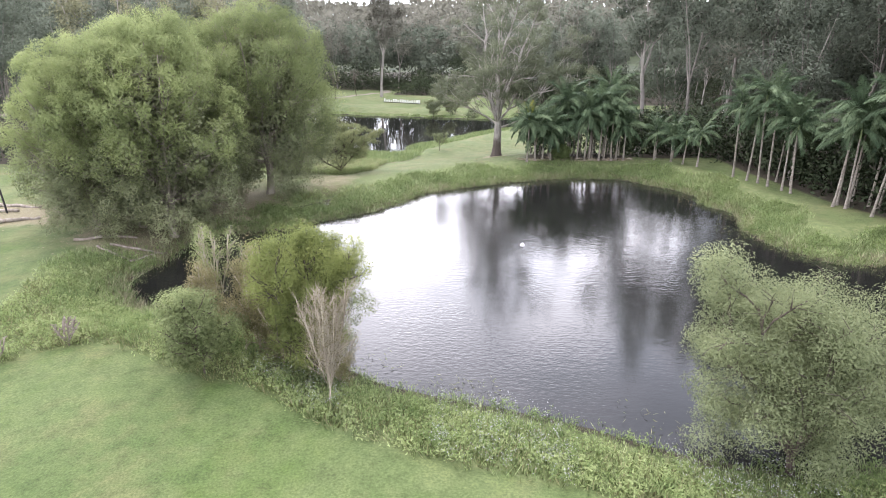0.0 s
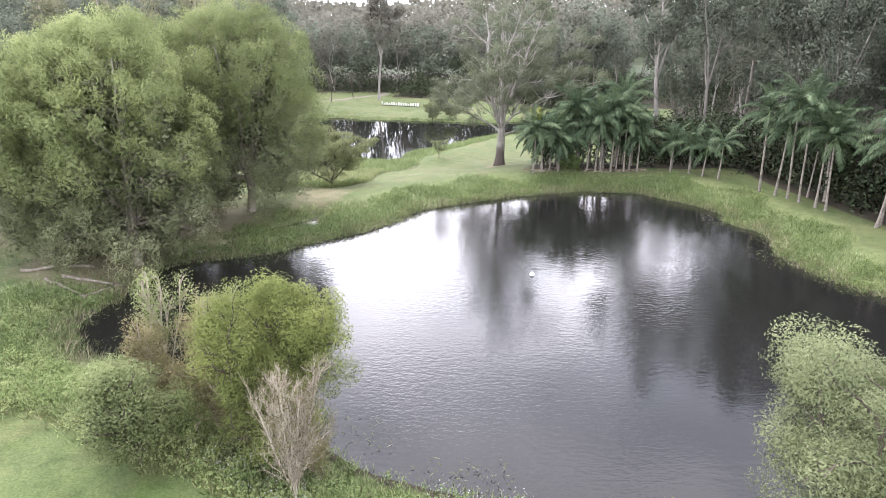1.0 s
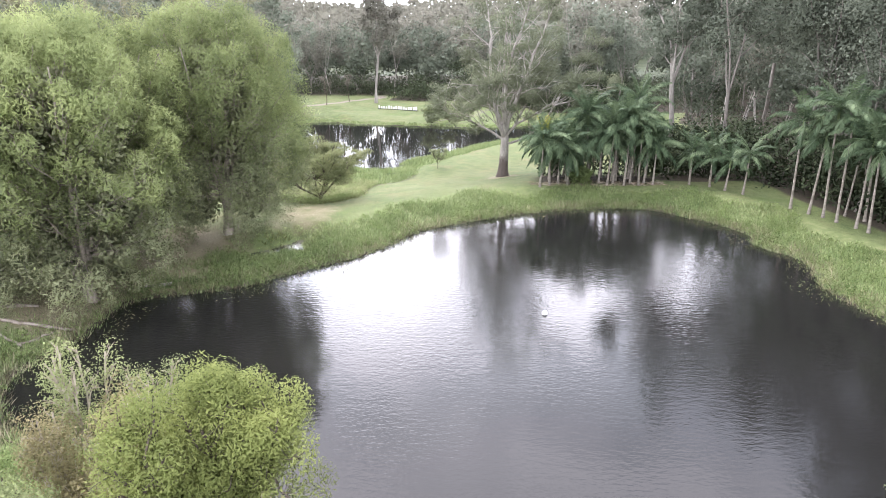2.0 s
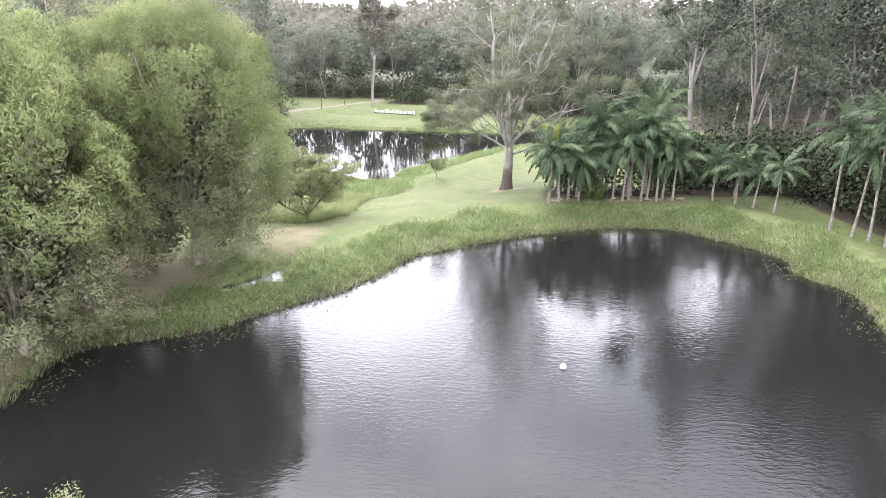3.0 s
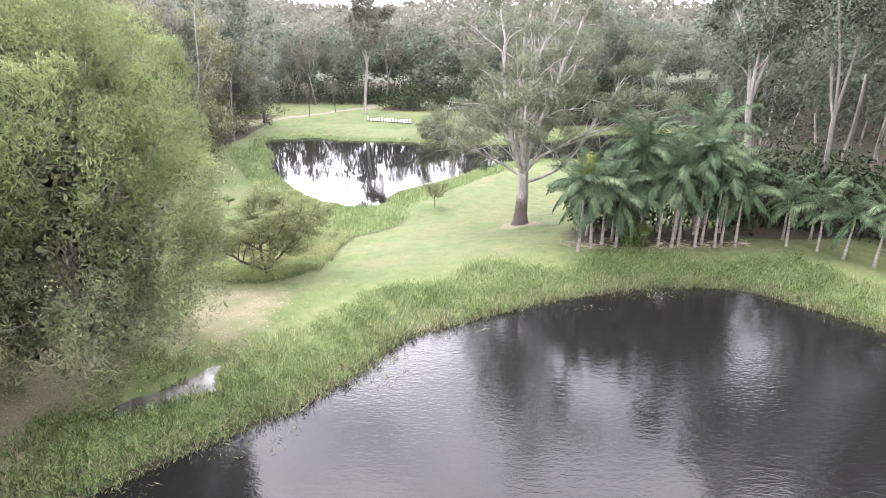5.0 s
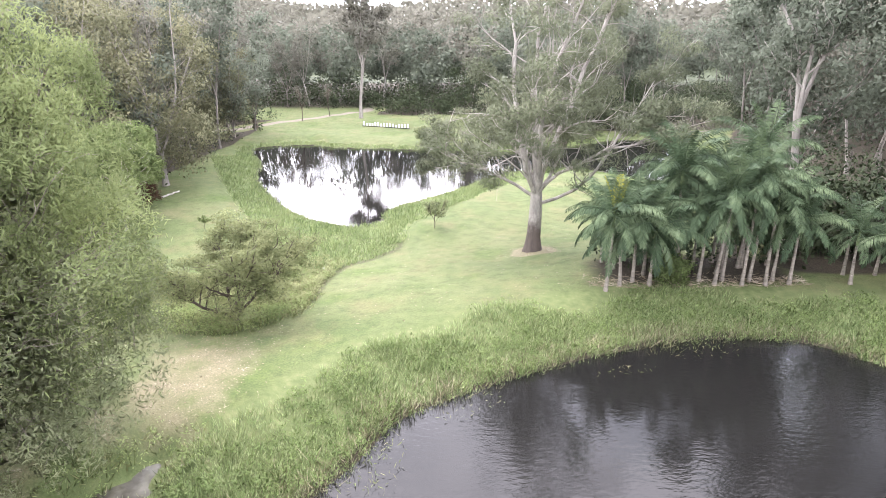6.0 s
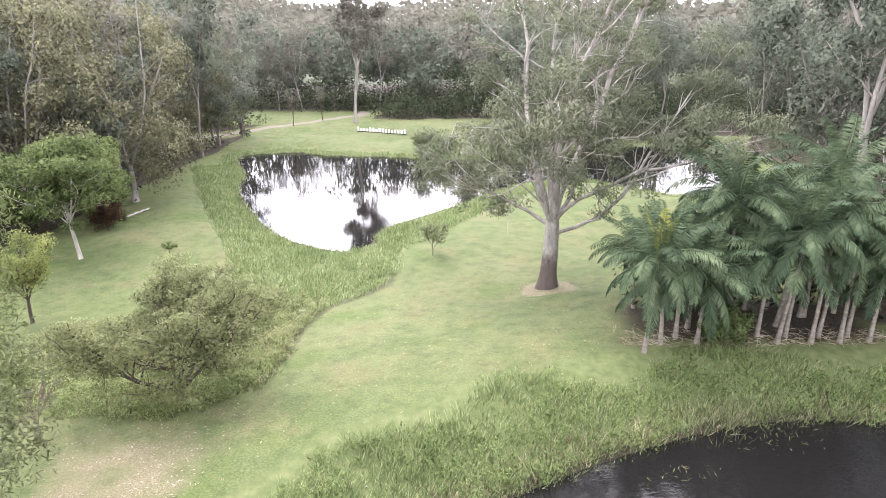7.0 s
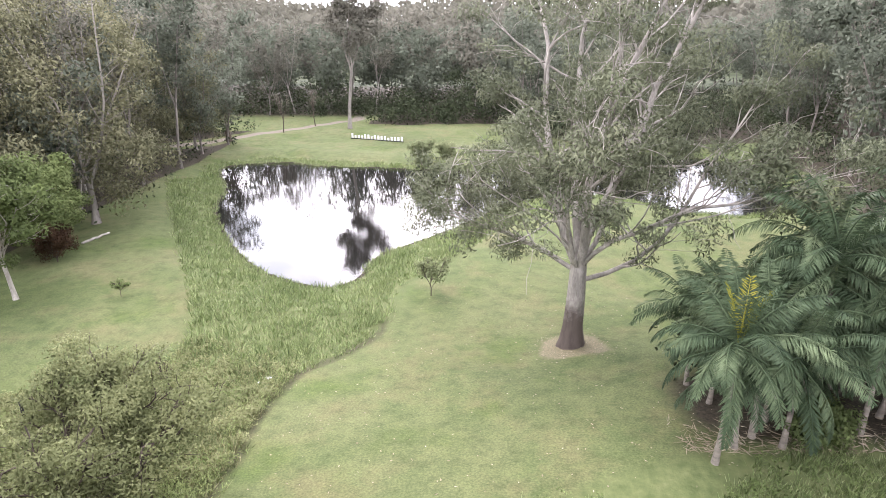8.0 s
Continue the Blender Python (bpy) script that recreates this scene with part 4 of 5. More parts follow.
# ---- palms ----
def frond_mesh(seed, length, rise, bend, pairs=72, leaf=None, hang=0.6):
    """One feather frond along +x, arching down, with two ranks of leaflets."""
    rng = np.random.default_rng(seed)
    s = np.linspace(0, 1, 9)
    ang = rise - bend * s**1.3
    step = length / 8
    pts = np.concatenate([[[0, 0, 0]], np.cumsum(np.stack([np.cos(ang[:-1]) * step, 0 * s[:-1], np.sin(ang[:-1]) * step], -1), 0)])
    V, F = tubes([(pts, np.linspace(0.035, 0.006, 9))], 4)
    t = np.repeat(np.linspace(0.12, 0.99, pairs), 2)
    sign = np.tile([1.0, -1.0], pairs)
    base = np.stack([np.interp(t, s, pts[:, k]) for k in range(3)], -1)
    a = np.interp(t, s, ang)
    ahead = np.stack([np.cos(a), 0 * a, np.sin(a)], -1)
    reach = rng.uniform(0.75, 1.1, len(t)) * 0.5 * length / 2.4 * np.sin(np.pi * (0.12 + 0.83 * t)) ** 0.6
    way = unit(ahead * 0.6 + sign[:, None] * np.array([0, 1, 0]) + np.array([0, 0, -1.0]) * (hang * rng.uniform(0.6, 1.7, len(t)))[:, None] + rng.normal(size=(len(t), 3)) * 0.14)
    lv, lf = blades(base + way * reach[:, None] / 2, way, ahead + rng.normal(size=(len(t), 3)) * 0.2, reach, np.full(len(t), 0.038), -0.1)
    return mesh_of("frond", np.concatenate([V, lv]), np.concatenate([F, lf + len(V)]), leaf or PALM_LEAF)


FRONDS = [frond_mesh(1, 2.3, 1.35, 0.8), frond_mesh(2, 2.8, 1.05, 1.4), frond_mesh(3, 2.9, 0.7, 1.8), frond_mesh(4, 2.8, 0.3, 1.8, hang=0.9), frond_mesh(5, 2.5, -0.2, 1.3, hang=1.1)]
SPEAR = frond_mesh(6, 1.9, 1.45, 0.25, 22, PALM_YOUNG, 0.0)


def palm(label, x, y, tall, seed, group, girth=0.075, count=18, spear=False, scale=1.0):
    rng = np.random.default_rng(seed)
    top = thing("palm_tree", label, "palm", (x, y, height_at(x, y)), rng.uniform(0, 360), group, scale)
    lean = rng.normal(size=2) * 0.035
    z = np.array([-0.2, 0.0, 0.25, 0.7, 1.4, 0.55 * tall, 0.8 * tall, tall])
    pts = np.stack([lean[0] * z + 0.02 * np.sin(z), lean[1] * z, z], -1)
    rad = girth * np.array([1.75, 1.65, 1.4, 1.15, 1.02, 0.92, 0.85, 0.8])
    V, F = tubes([(pts, rad)], 10)
    part("trunk", mesh_of("trunk", V, F, PALM_BARK, True), top)
    head = pts[-1]
    shaft = np.array([[0, 0, -0.03], [0, 0, 0.12], [0, 0, 0.5], [0, 0, 0.85]]) + head
    V, F = tubes([(shaft, girth * np.array([0.8, 1.12, 0.9, 0.45]))], 8)
    part("crownshaft", mesh_of("crownshaft", V, F, PALM_SHAFT, True), top)
    for k in range(count):
        u = k / count
        m = FRONDS[min(4, int(u ** 0.8 * 5.2))]
        at = Matrix.Translation(head + np.array([0, 0, 0.82 - 0.2 * u])) @ pose(0, 0, 0, rng.normal() * 6, rng.normal() * 7, k * 137.5 + rng.normal() * 12) @ Matrix.Scale(rng.uniform(0.85, 1.1), 4)
        part("frond", m, top, at=at)
    if spear:
        for a in (0, 120, 240):
            part("spear_leaf", SPEAR, top, "yellow unopened spear leaf", Matrix.Translation(head + np.array([0, 0, 0.8])) @ pose(0, 0, 0, 0, 6, a))
    return top


rngp = np.random.default_rng(5)
CLUMP, EDGE, TRIO = "palms in the clump beside the gum", "palms along the wood", "short palms along the wood"
palm("slender grey-trunked palm with a yellow spear leaf", 8.1, 56.6, 3.1, 100, CLUMP, spear=True, count=21)
front_x = [9.0, 9.8, 10.5, 13.2, 13.8, 14.4, 15.2, 15.8, 16.4, 17.0, 17.6]
clump = [palm("slender grey-trunked feather palm in a dense clump", x, 57.3 + 0.5 * (i % 2), [2.0, 2.6, 2.2, 2.9, 4.1, 2.9, 4.8, 3.4, 3.9, 2.8, 2.6][i], 101 + i, CLUMP) for i, x in enumerate(front_x)]
for i in range(24):
    x, y = 8.8 + 9.4 * (i + rngp.uniform(0, 1)) / 24, rngp.uniform(58.4, 61.8)
    low = x < 11.8
    copy_thing(clump[rngp.integers(0, 3) if low else rngp.integers(3, len(clump))], place(x, y, rngp.uniform(0, 360), rngp.uniform(0.85, 1.05) if low else rngp.uniform(0.85, 1.18)))
for i, (x, y, h) in enumerate(((20.5, 57.0, 2.4), (21.8, 56.1, 2.3), (22.4, 54.7, 2.1), (23.2, 53.4, 2.9), (22.9, 58.6, 2.8), (21.2, 58.6, 2.6))):
    palm("short feather palm before the dark wood", x, y, h, 130 + i, TRIO, 0.08, 11, scale=0.85)
edge = [palm("tall pale-trunked feather palm at the wood's edge", x, y, h, 140 + i, EDGE)
        for i, (x, y, h) in enumerate(((24.7, 49.5, 5.4), (25.3, 48.3, 4.6), (25.8, 47.5, 6.5), (26.1, 46.5, 6.1), (26.6, 45.3, 4.8), (26.8, 44.4, 4.4), (28.1, 40.8, 4.4), (28.4, 40.1, 5.2)))]
for i in range(9):
    y = rngp.uniform(33, 50)
    x = 25.6 + (50 - y) * 0.17 + rngp.uniform(0.6, 3.5)
    copy_thing(edge[rngp.integers(len(edge))], place(x, y, rngp.uniform(0, 360), rngp.uniform(0.8, 1.15)))
for x, y, k in ((27.5, 40.3, 3), (28.0, 39.7, 4), (28.4, 37.6, 2), (28.9, 35.6, 5)):
    copy_thing(edge[k], place(x, y, rngp.uniform(0, 360), rngp.uniform(0.9, 1.1)))


# ---- the woods ----
KINDS = []
for seed, leaf, bark, label, form in (
    (61, FOREST_LEAF, FOREST_BARK, "tall dark green forest gum tree", dict(height=20, radius=5.0, fork=5.5, leaders=4, lean=0.3, girth=0.18, limbs=9, twigs=4, start=0.1)),
    (62, FOREST_LEAF, FOREST_BARK, "tall forest gum with a narrow ragged crown", dict(height=22, radius=4.4, fork=7.0, leaders=3, lean=0.25, girth=0.19, limbs=10, twigs=4, start=0.15)),
    (63, WOOD_LEAF, FAR_BARK, "pale-limbed thin-leaved forest gum tree", dict(height=21, radius=4.6, fork=6.0, leaders=4, lean=0.3, girth=0.17, limbs=9, twigs=4, start=0.2)),
    (64, FOREST_LEAF, FOREST_BARK, "forest tree leafy almost to the ground", dict(height=16, radius=5.0, fork=2.0, leaders=5, lean=0.35, girth=0.2, limbs=9, twigs=4, start=0.05)),
    (65, WOOD_LEAF, FOREST_BARK, "grey-brown sparse forest tree", dict(height=19, radius=4.6, fork=4.0, leaders=5, lean=0.35, girth=0.2, limbs=9, twigs=4, start=0.15)),
):
    wood, tips = skeleton_of(seed, **form)
    wv, wf = tubes([w for w in wood if w[1][0] > 0.032], 4)
    lv, lf, ln = leaf_cloud(seed, tips, 4200 if leaf == FOREST_LEAF else 3600, 1.35, 0.46, 0.2, 0.6, 0.8, 125)
    nv, nf, nn = leaf_cloud(seed, tips, 12500, 1.3, 0.235, 0.115, 0.6, 0.8, 135)
    mv, mf, mn = leaf_cloud(seed, tips, 4800, 1.45, 0.3, 0.15, 0.6, 0.85, 110)
    ev, ef, en = leaf_cloud(seed, tips, 1800, 1.45, 0.55, 0.26, 0.6, 0.85, 110)
    dv, df, dn = leaf_cloud(seed, tips, 640, 1.7, 0.95, 0.54, 0.5, 0.9, 90)
    tv, tf = tubes([w for w in wood if w[1][0] > 0.1], 4)
    KINDS.append((label, tv, tf, dv, df, leaf, bark, mesh_of("trunk", wv, wf, bark, True), mesh_of("crown", lv, lf, leaf, normals=ln), mesh_of("crown", ev, ef, leaf, normals=en), mv, mf, mn, dn, ev, ef, en, mesh_of("crown", nv, nf, leaf, normals=nn)))

rngw = np.random.default_rng(8)
spots = []
tries = 0
while len(spots) < 440 and tries < 60000:
    tries += 1
    x, y = rngw.uniform(-150, 150), rngw.uniform(8, 225)
    if abs(x) > 16 + 0.74 * y or not in_woods(x, y):
        continue
    if any((x - a) ** 2 + (y - b) ** 2 < (12 if y < 165 else 30) for a, b in spots):
        continue
    spots.append((x, y))


extra_rng = np.random.default_rng(18)
tries = 0
while tries < 4000 and len(spots) < 480:
    tries += 1
    x, y = extra_rng.uniform(30, 62), extra_rng.uniform(22, 78)
    if in_woods(x, y) and all((x - a) ** 2 + (y - b) ** 2 > 11 for a, b in spots):
        spots.append((x, y))


def depth_of(x, y):
    """How far inside the wood a tree stands."""
    for d in (4, 6, 9, 14):
        if not all(in_woods(x + d * math.cos(a), y + d * math.sin(a)) for a in np.linspace(0, 6.28, 9)):
            return d
    return 30


deep_v, deep_f, deep_n, base = {}, {}, {}, {}
for x, y in spots:
    far = y > 150
    k = int(rngw.choice([2, 4, 1, 0], p=[0.35, 0.35, 0.15, 0.15])) if (far and x < 10) else int(rngw.choice([0, 1, 3, 2], p=[0.32, 0.3, 0.23, 0.15]))
    if depth_of(x, y) >= 7 and rngw.random() < 0.55:
        k = 3
    if depth_of(x, y) == 30 and y < 100 and x > 48 and rngw.random() < 0.6:
        continue
    label, wv, wf, lv, lf, leaf, bark, wood_me, crown_me, far_crown, mv, mf, mn, dn, ev, ef, en, near_crown = KINDS[k]
    turn, size = rngw.uniform(0, 360), rngw.uniform(0.8, 1.12) * (1.0 if y > 140 else 1.13 if x > 18 and y < 100 else 1.05)
    if depth_of(x, y) < 7 and y < 178:
        top = thing("forest_tree", label, "tree", (x, y, height_at(x, y) - 0.05), turn, "trees of the wood", size)
        part("trunk", wood_me, top)
        part("crown", far_crown if y > 122 else near_crown if y < 70 else crown_me, top)
    else:
        m = np.array(place(x, y, turn, size))
        for key, V, F, N in (("w", wv, wf, None), ("l", mv, mf, mn) if y < 66 else ("l", ev, ef, en) if y < 100 else ("l", lv, lf, dn)):
            key = (key, k)
            deep_v.setdefault(key, []).append(V @ m[:3, :3].T + m[:3, 3])
            deep_f.setdefault(key, []).append(F + base.get(key, 0))
            deep_n.setdefault(key, []).append(None if N is None else unit(N @ m[:3, :3].T))
            base[key] = base.get(key, 0) + len(V)
for key in deep_v:
    wood = key[0] == "w"
    mat = KINDS[key[1]][6] if wood else KINDS[key[1]][5]
    me = mesh_of("deep_wood", np.concatenate(deep_v[key]), np.concatenate(deep_f[key]), mat, wood, None if wood else np.concatenate(deep_n[key]))
    tagged(new("deep_wood", me), "crowded trunks and crowns deep in the wood", "woods", kind="stuff")


def understory():
    """Low dark growth along the wood's edges and behind the palms, its leaf colour darkened for shade."""
    rng = np.random.default_rng(9)
    tips = []
    while len(tips) < 5200:
        x, y = rng.uniform(-75, 80), rng.uniform(15, 178)
        if in_woods(x, y) and depth_of(x, y) < 12:
            z = height_at(x, y)
            size = rng.uniform(0.6, 1.5)
            for _ in range(6):
                tips.append((x + rng.normal() * 1.3, y + rng.normal() * 1.3, z + abs(rng.normal()) * 1.7 * size))
    back = []
    while len(back) < 6600:
        x, y = rng.uniform(-60, 60), rng.uniform(128, 176)
        drift = 0.5 + 0.5 * math.sin(x * 0.33 + 1.7 * math.sin(y * 0.11)) * math.sin(x * 0.13 + 0.6)
        if in_woods(x, y) and rng.random() < 0.25 + drift:
            z = height_at(x, y)
            back += [(x + rng.normal(), y + rng.normal(), z + rng.uniform(0.2, 1.5 + (7.0 if depth_of(x, y) > 5 else 3.0) * drift)) for _ in range(6)]
    for _ in range(760):
        y = rng.uniform(22, 68)
        x = 27.6 + 0.17 * max(0, 50 - y) + rng.uniform(0, 3.5) - max(0, y - 56) * 0.8
        z = height_at(x, y)
        tips += [(x + rng.normal() * 0.6, y + rng.normal() * 0.6, z + rng.uniform(0.2, 4.6)) for _ in range(4)]
    for _ in range(800):
        y = rng.uniform(129, 182)
        x = rng.uniform(0.36, 0.56) * (y - 36)
        tips += [(x + rng.normal() * 0.8, y + rng.normal() * 0.8, height_at(x, y) + rng.uniform(0.2, 3.6)) for _ in range(3)]
    for _ in range(110):
        x, y = rng.uniform(9.2, 20), rng.uniform(60.2, 64.0)
        z = height_at(x, y)
        tips += [(x, y, z + rng.uniform(0.2, 2.6)) for _ in range(3)]
    for _ in range(160):
        x, y = rng.uniform(19, 31), rng.uniform(59.5, 72)
        z = height_at(x, y)
        tips += [(x + rng.normal() * 0.6, y + rng.normal() * 0.6, z + rng.uniform(0.2, 4.2)) for _ in range(4)]
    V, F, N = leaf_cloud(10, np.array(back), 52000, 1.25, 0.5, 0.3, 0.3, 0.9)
    tagged(new("understory", mesh_of("understory", V, F, SHADE_LEAF, normals=N)), "dark grey-green scrub under the far forest, shade put into its colour", "undergrowth", kind="stuff")
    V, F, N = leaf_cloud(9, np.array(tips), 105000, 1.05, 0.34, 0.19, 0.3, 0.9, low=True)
    tagged(new("understory", mesh_of("understory", V, F, SHADE_LEAF, normals=N)), "dark tangled shrubs under the forest trees, shade put into their colour", "undergrowth", kind="stuff")


understory()


def hill_woods():
    """Tree crowns over the far hills."""
    rng = np.random.default_rng(10)
    n = 18000
    a, r = rng.uniform(-0.85, 0.85, n), rng.uniform(230, 720, n)
    x, y = r * np.sin(a), 60 + r * np.cos(a)
    z = land(x, y)[0]
    lump = 6 + 5 * np.sin(x * 0.19) * np.sin(y * 0.17) + rng.uniform(0, 4, n)
    V, F = blades(np.stack([x, y, z + lump], -1), rand_dirs(rng, n), rand_dirs(rng, n), rng.uniform(3, 7, n), rng.uniform(2, 5, n))
    tagged(new("hill_woods", mesh_of("hill_woods", V, F, WOOD_LEAF)), "distant grey-green forest over the hills", "woods", kind="stuff")


hill_woods()


# ---- grasses, as masses ----
def sward(name, label, material, count, box, keep, tall, wide, seed, bend=0.5, tuft=5, spread=0.10):
    """Tufts of bent blades wherever keep() allows them."""
    rng = np.random.default_rng(seed)
    x, y = rng.uniform(box[0], box[1], count * 6), rng.uniform(box[2], box[3], count * 6)
    z, near_by, far_by, pud = land(x, y)
    k = keep(x, y, near_by, far_by, pud)
    ok = rng.random(len(x)) < k
    x, y, z, k = x[ok][:count], y[ok][:count], z[ok][:count], k[ok][:count]
    n = len(x)
    height = np.repeat(rng.uniform(0.55, 1.25, n) * (0.75 + 0.5 * (np.sin(x * 1.3 + 2 * np.sin(y * 0.5)) * np.sin(y * 1.1 + np.sin(x * 0.7)) > 0.1)), tuft)
    x, y, z = (np.repeat(a, tuft) for a in (x, y, z))
    m = n * tuft
    size = height * rng.uniform(0.65, 1.15, m) * tall
    a = rng.uniform(0, 2 * np.pi, m)
    out = np.stack([np.cos(a), np.sin(a), 0 * a], -1)
    foot = np.stack([x, y, z - 0.02], -1) + out * rng.uniform(0, spread, m)[:, None]
    lean = rng.uniform(0.1, 1.0, m)[:, None] * bend
    tip = foot + size[:, None] * unit(out * lean + np.array([0, 0, 1.0]))
    turn = rng.uniform(0, 2 * np.pi, m)
    side = np.stack([np.cos(turn), np.sin(turn), 0 * turn], -1) * (wide * rng.uniform(0.6, 1.3, m))[:, None] / 2
    V = np.stack([foot - side, foot + side, tip + side * 0.2, tip - side * 0.2], 1).reshape(-1, 3)
    F = np.arange(m * 4).reshape(-1, 4)
    soft = unit(out * 0.5 + np.array([0, 0, 1.0]) + rng.normal(size=(m, 3)) * 0.2)
    return tagged(new(name, mesh_of(name, V, F, material, normals=np.repeat(soft, 4, 0))), label, "grass", kind="stuff")


def fringe(x, y, near_by, far_by, pud):
    width = 3.6 + 0.9 * np.sin(x * 0.7) * np.sin(y * 0.6) + 1.0 * (y < 22)
    k = smooth01(-0.55, 0.1, near_by) * (1 - smooth01(width - 1.0, width, near_by)) * smooth01(-0.7, 0.6, pud)
    shade = np.exp(-(((x + 18.5) / 3.2) ** 4 + ((y - 34.5) / 3.5) ** 4))
    patchy = 0.7 + 0.3 * (np.sin(x * 1.7 + 1.3 * np.sin(y)) * np.sin(y * 1.5 + np.sin(x * 1.1)) > -0.35)
    return k * (1 - shade) * patchy * (1 - 0.55 * (y < 20)) * np.where(y < 24, inside(x, y, NEAR_ROUGH, 0.25), 1.0)


def bog(x, y, near_by, far_by, pud):
    lush = inside(x, y, BOG, 0.25) * smooth01(62, 66, y + 0.35 * x + 3)
    return np.maximum(lush, 0.8 * (1 - smooth01(1.2, 2.4, far_by))) * smooth01(-0.4, 0.3, far_by) * (y > 60)


def rank(x, y, near_by, far_by, pud):
    rim = 0.45 * smooth01(-0.15, 0.1, pud) * (1 - smooth01(0.5, 1.0, pud)) + 0.08 * (pud < 0) * (np.sin(x * 2.3) * np.sin(y * 1.9 + 0.6) > 0.45)
    return np.maximum(rough_patch(x, y), rim) * smooth01(0.5, 1.5, near_by) * smooth01(0.3, 1.0, far_by)


sward("reeds", "tall pale green reeds and grass fringing the near pond", REED, 34000, (-22, 34, 8, 60), fringe, 0.3, 0.026, 1, 1.0, 5, 0.18)
def brink(x, y, near_by, far_by, pud):
    return fringe(x, y, near_by, far_by, pud) * (1 - smooth01(0.3, 1.3, near_by)) * (y > 24)


sward("reeds", "straw-coloured dead reeds leaning over the water's edge", STRAW, 11000, (-20, 34, 22, 58), brink, 0.5, 0.026, 4, 1.6, 5, 0.2)
sward("bog_grass", "lush green sedge round the far pond", BOG_GRASS, 18000, (-34, 42, 60, 124), bog, 0.36, 0.05, 2, 1.0, 5, 0.2)
sward("weeds", "rank mixed weeds on the rough slope", WEED, 13000, (-21, 15, 11, 72), rank, 0.3, 0.04, 3, 1.4, 5, 0.2)


def rank_weeds():
    """Broad-leaved and seeding weeds on the rough slope below the spreading tree."""
    rng = np.random.default_rng(17)
    x, y = rng.uniform(-21, 15, 70000), rng.uniform(11, 70, 70000)
    z, near_by, far_by, pud = land(x, y)
    ok = rng.random(len(x)) < rank(x, y, near_by, far_by, pud) * (0.35 + 0.65 * (np.sin(x * 1.1 + np.sin(y * 0.9)) * np.sin(y * 1.3) > -0.2))
    tips = np.stack([x, y, z + rng.uniform(0.05, 0.4, len(x))], -1)[ok]
    brown = (tips[:, 1] > 57) & (rng.random(len(tips)) < 0.5)
    for seed, some, mat, label in ((18, tips[~brown], BANK_LEAF, "low leafy green weeds on the rough slope"), (19, tips[brown], BROWN_LEAF, "brownish seeding weeds on the rough slope")):
        V, F, N = leaf_cloud(seed, some, 60000 if mat == BANK_LEAF else 40000, 0.26, 0.13, 0.04, 0.1, 0.7, low=True)
        tagged(new("rank_weeds", mesh_of("rank_weeds", V, F, mat, normals=N)), label, "weeds", kind="stuff")


rank_weeds()


def bank_weeds():
    """Broad-leaved weeds and pale flower heads through the near fringe."""
    rng = np.random.default_rng(15)
    x, y = rng.uniform(-20, 30, 60000), rng.uniform(9, 58, 60000)
    z, near_by, far_by, pud = land(x, y)
    k = fringe(x, y, near_by, far_by, pud) * (np.sin(x * 0.8 + 0.7 * np.sin(y)) * np.sin(y * 0.9 + 1) > -0.5 - (y < 22))
    k = k * (0.8 + 0.2 * (y < 22))
    ok = rng.random(len(x)) < k
    tips = np.stack([x, y, z + rng.uniform(0.08, 0.38, len(x))], -1)[ok]
    V, F, N = leaf_cloud(15, tips, 76000, 0.24, 0.12, 0.04, 0.1, 0.7, low=True)
    tagged(new("bank_weeds", mesh_of("bank_weeds", V, F, BANK_LEAF, normals=N)), "leafy green weeds among the reeds on the bank", "weeds", kind="stuff")
    near = tips[(tips[:, 1] < 19) & (np.sin(tips[:, 0] * 0.9) > -0.2)]
    pick = near[rng.choice(len(near), 5200)] + rng.normal(size=(5200, 3)) * 0.12 + np.array([0, 0, 0.12])
    V, F = blades(pick, rand_dirs(rng, 5200), rand_dirs(rng, 5200), rng.uniform(0.02, 0.06, 5200), rng.uniform(0.012, 0.03, 5200))
    tagged(new("flower_heads", mesh_of("flower_heads", V, F, PALE_FLOWER)), "small pale flower heads among bank weeds", "flowers", kind="stuff")


bank_weeds()


def emergent(x, y, near_by, far_by, pud):
    return smooth01(-2.4, -1.2, near_by) * (1 - smooth01(-0.5, -0.1, near_by)) * (np.sin(x * 0.9 + 1) * np.sin(y * 0.8) > 0.1)


def standing(x, y, near_by, far_by, pud):
    patch = np.sin(x * 0.55 + 2.1) * np.sin(y * 0.5 + 0.7) + 0.5 * np.sin(x * 1.9 + y) > 0.35
    return smooth01(-1.9, -0.3, near_by) * (near_by < 0.1) * patch * (y > 24) * 0.8


sward("water_reeds", "dark broken reed tufts standing in the pond's shallows", WEED, 1500, (-18, 26, 20, 55), standing, 0.55, 0.02, 5, 1.5, 6, 0.15)


def water_weed():
    rng = np.random.default_rng(12)
    x, y = rng.uniform(-17, 24, 60000), rng.uniform(14, 54, 60000)
    z, near_by, far_by, pud = land(x, y)
    ok = (rng.random(len(x)) < emergent(x, y, near_by, far_by, pud) * 0.6) & (near_by < -0.1)
    x, y = x[ok], y[ok]
    n = len(x)
    c = np.stack([x, y, np.full(n, 0.04) + rng.uniform(0, 0.12, n)], -1)
    V, F = blades(c, rand_dirs(rng, n) * np.array([1, 1, 0.5]) + np.array([0, 0, 0.35]), rand_dirs(rng, n), rng.uniform(0.08, 0.28, n), rng.uniform(0.01, 0.03, n))
    tagged(new("water_weed", mesh_of("water_weed", V, F, WEED)), "broken reeds standing in the shallows", "plants", kind="stuff")


water_weed()


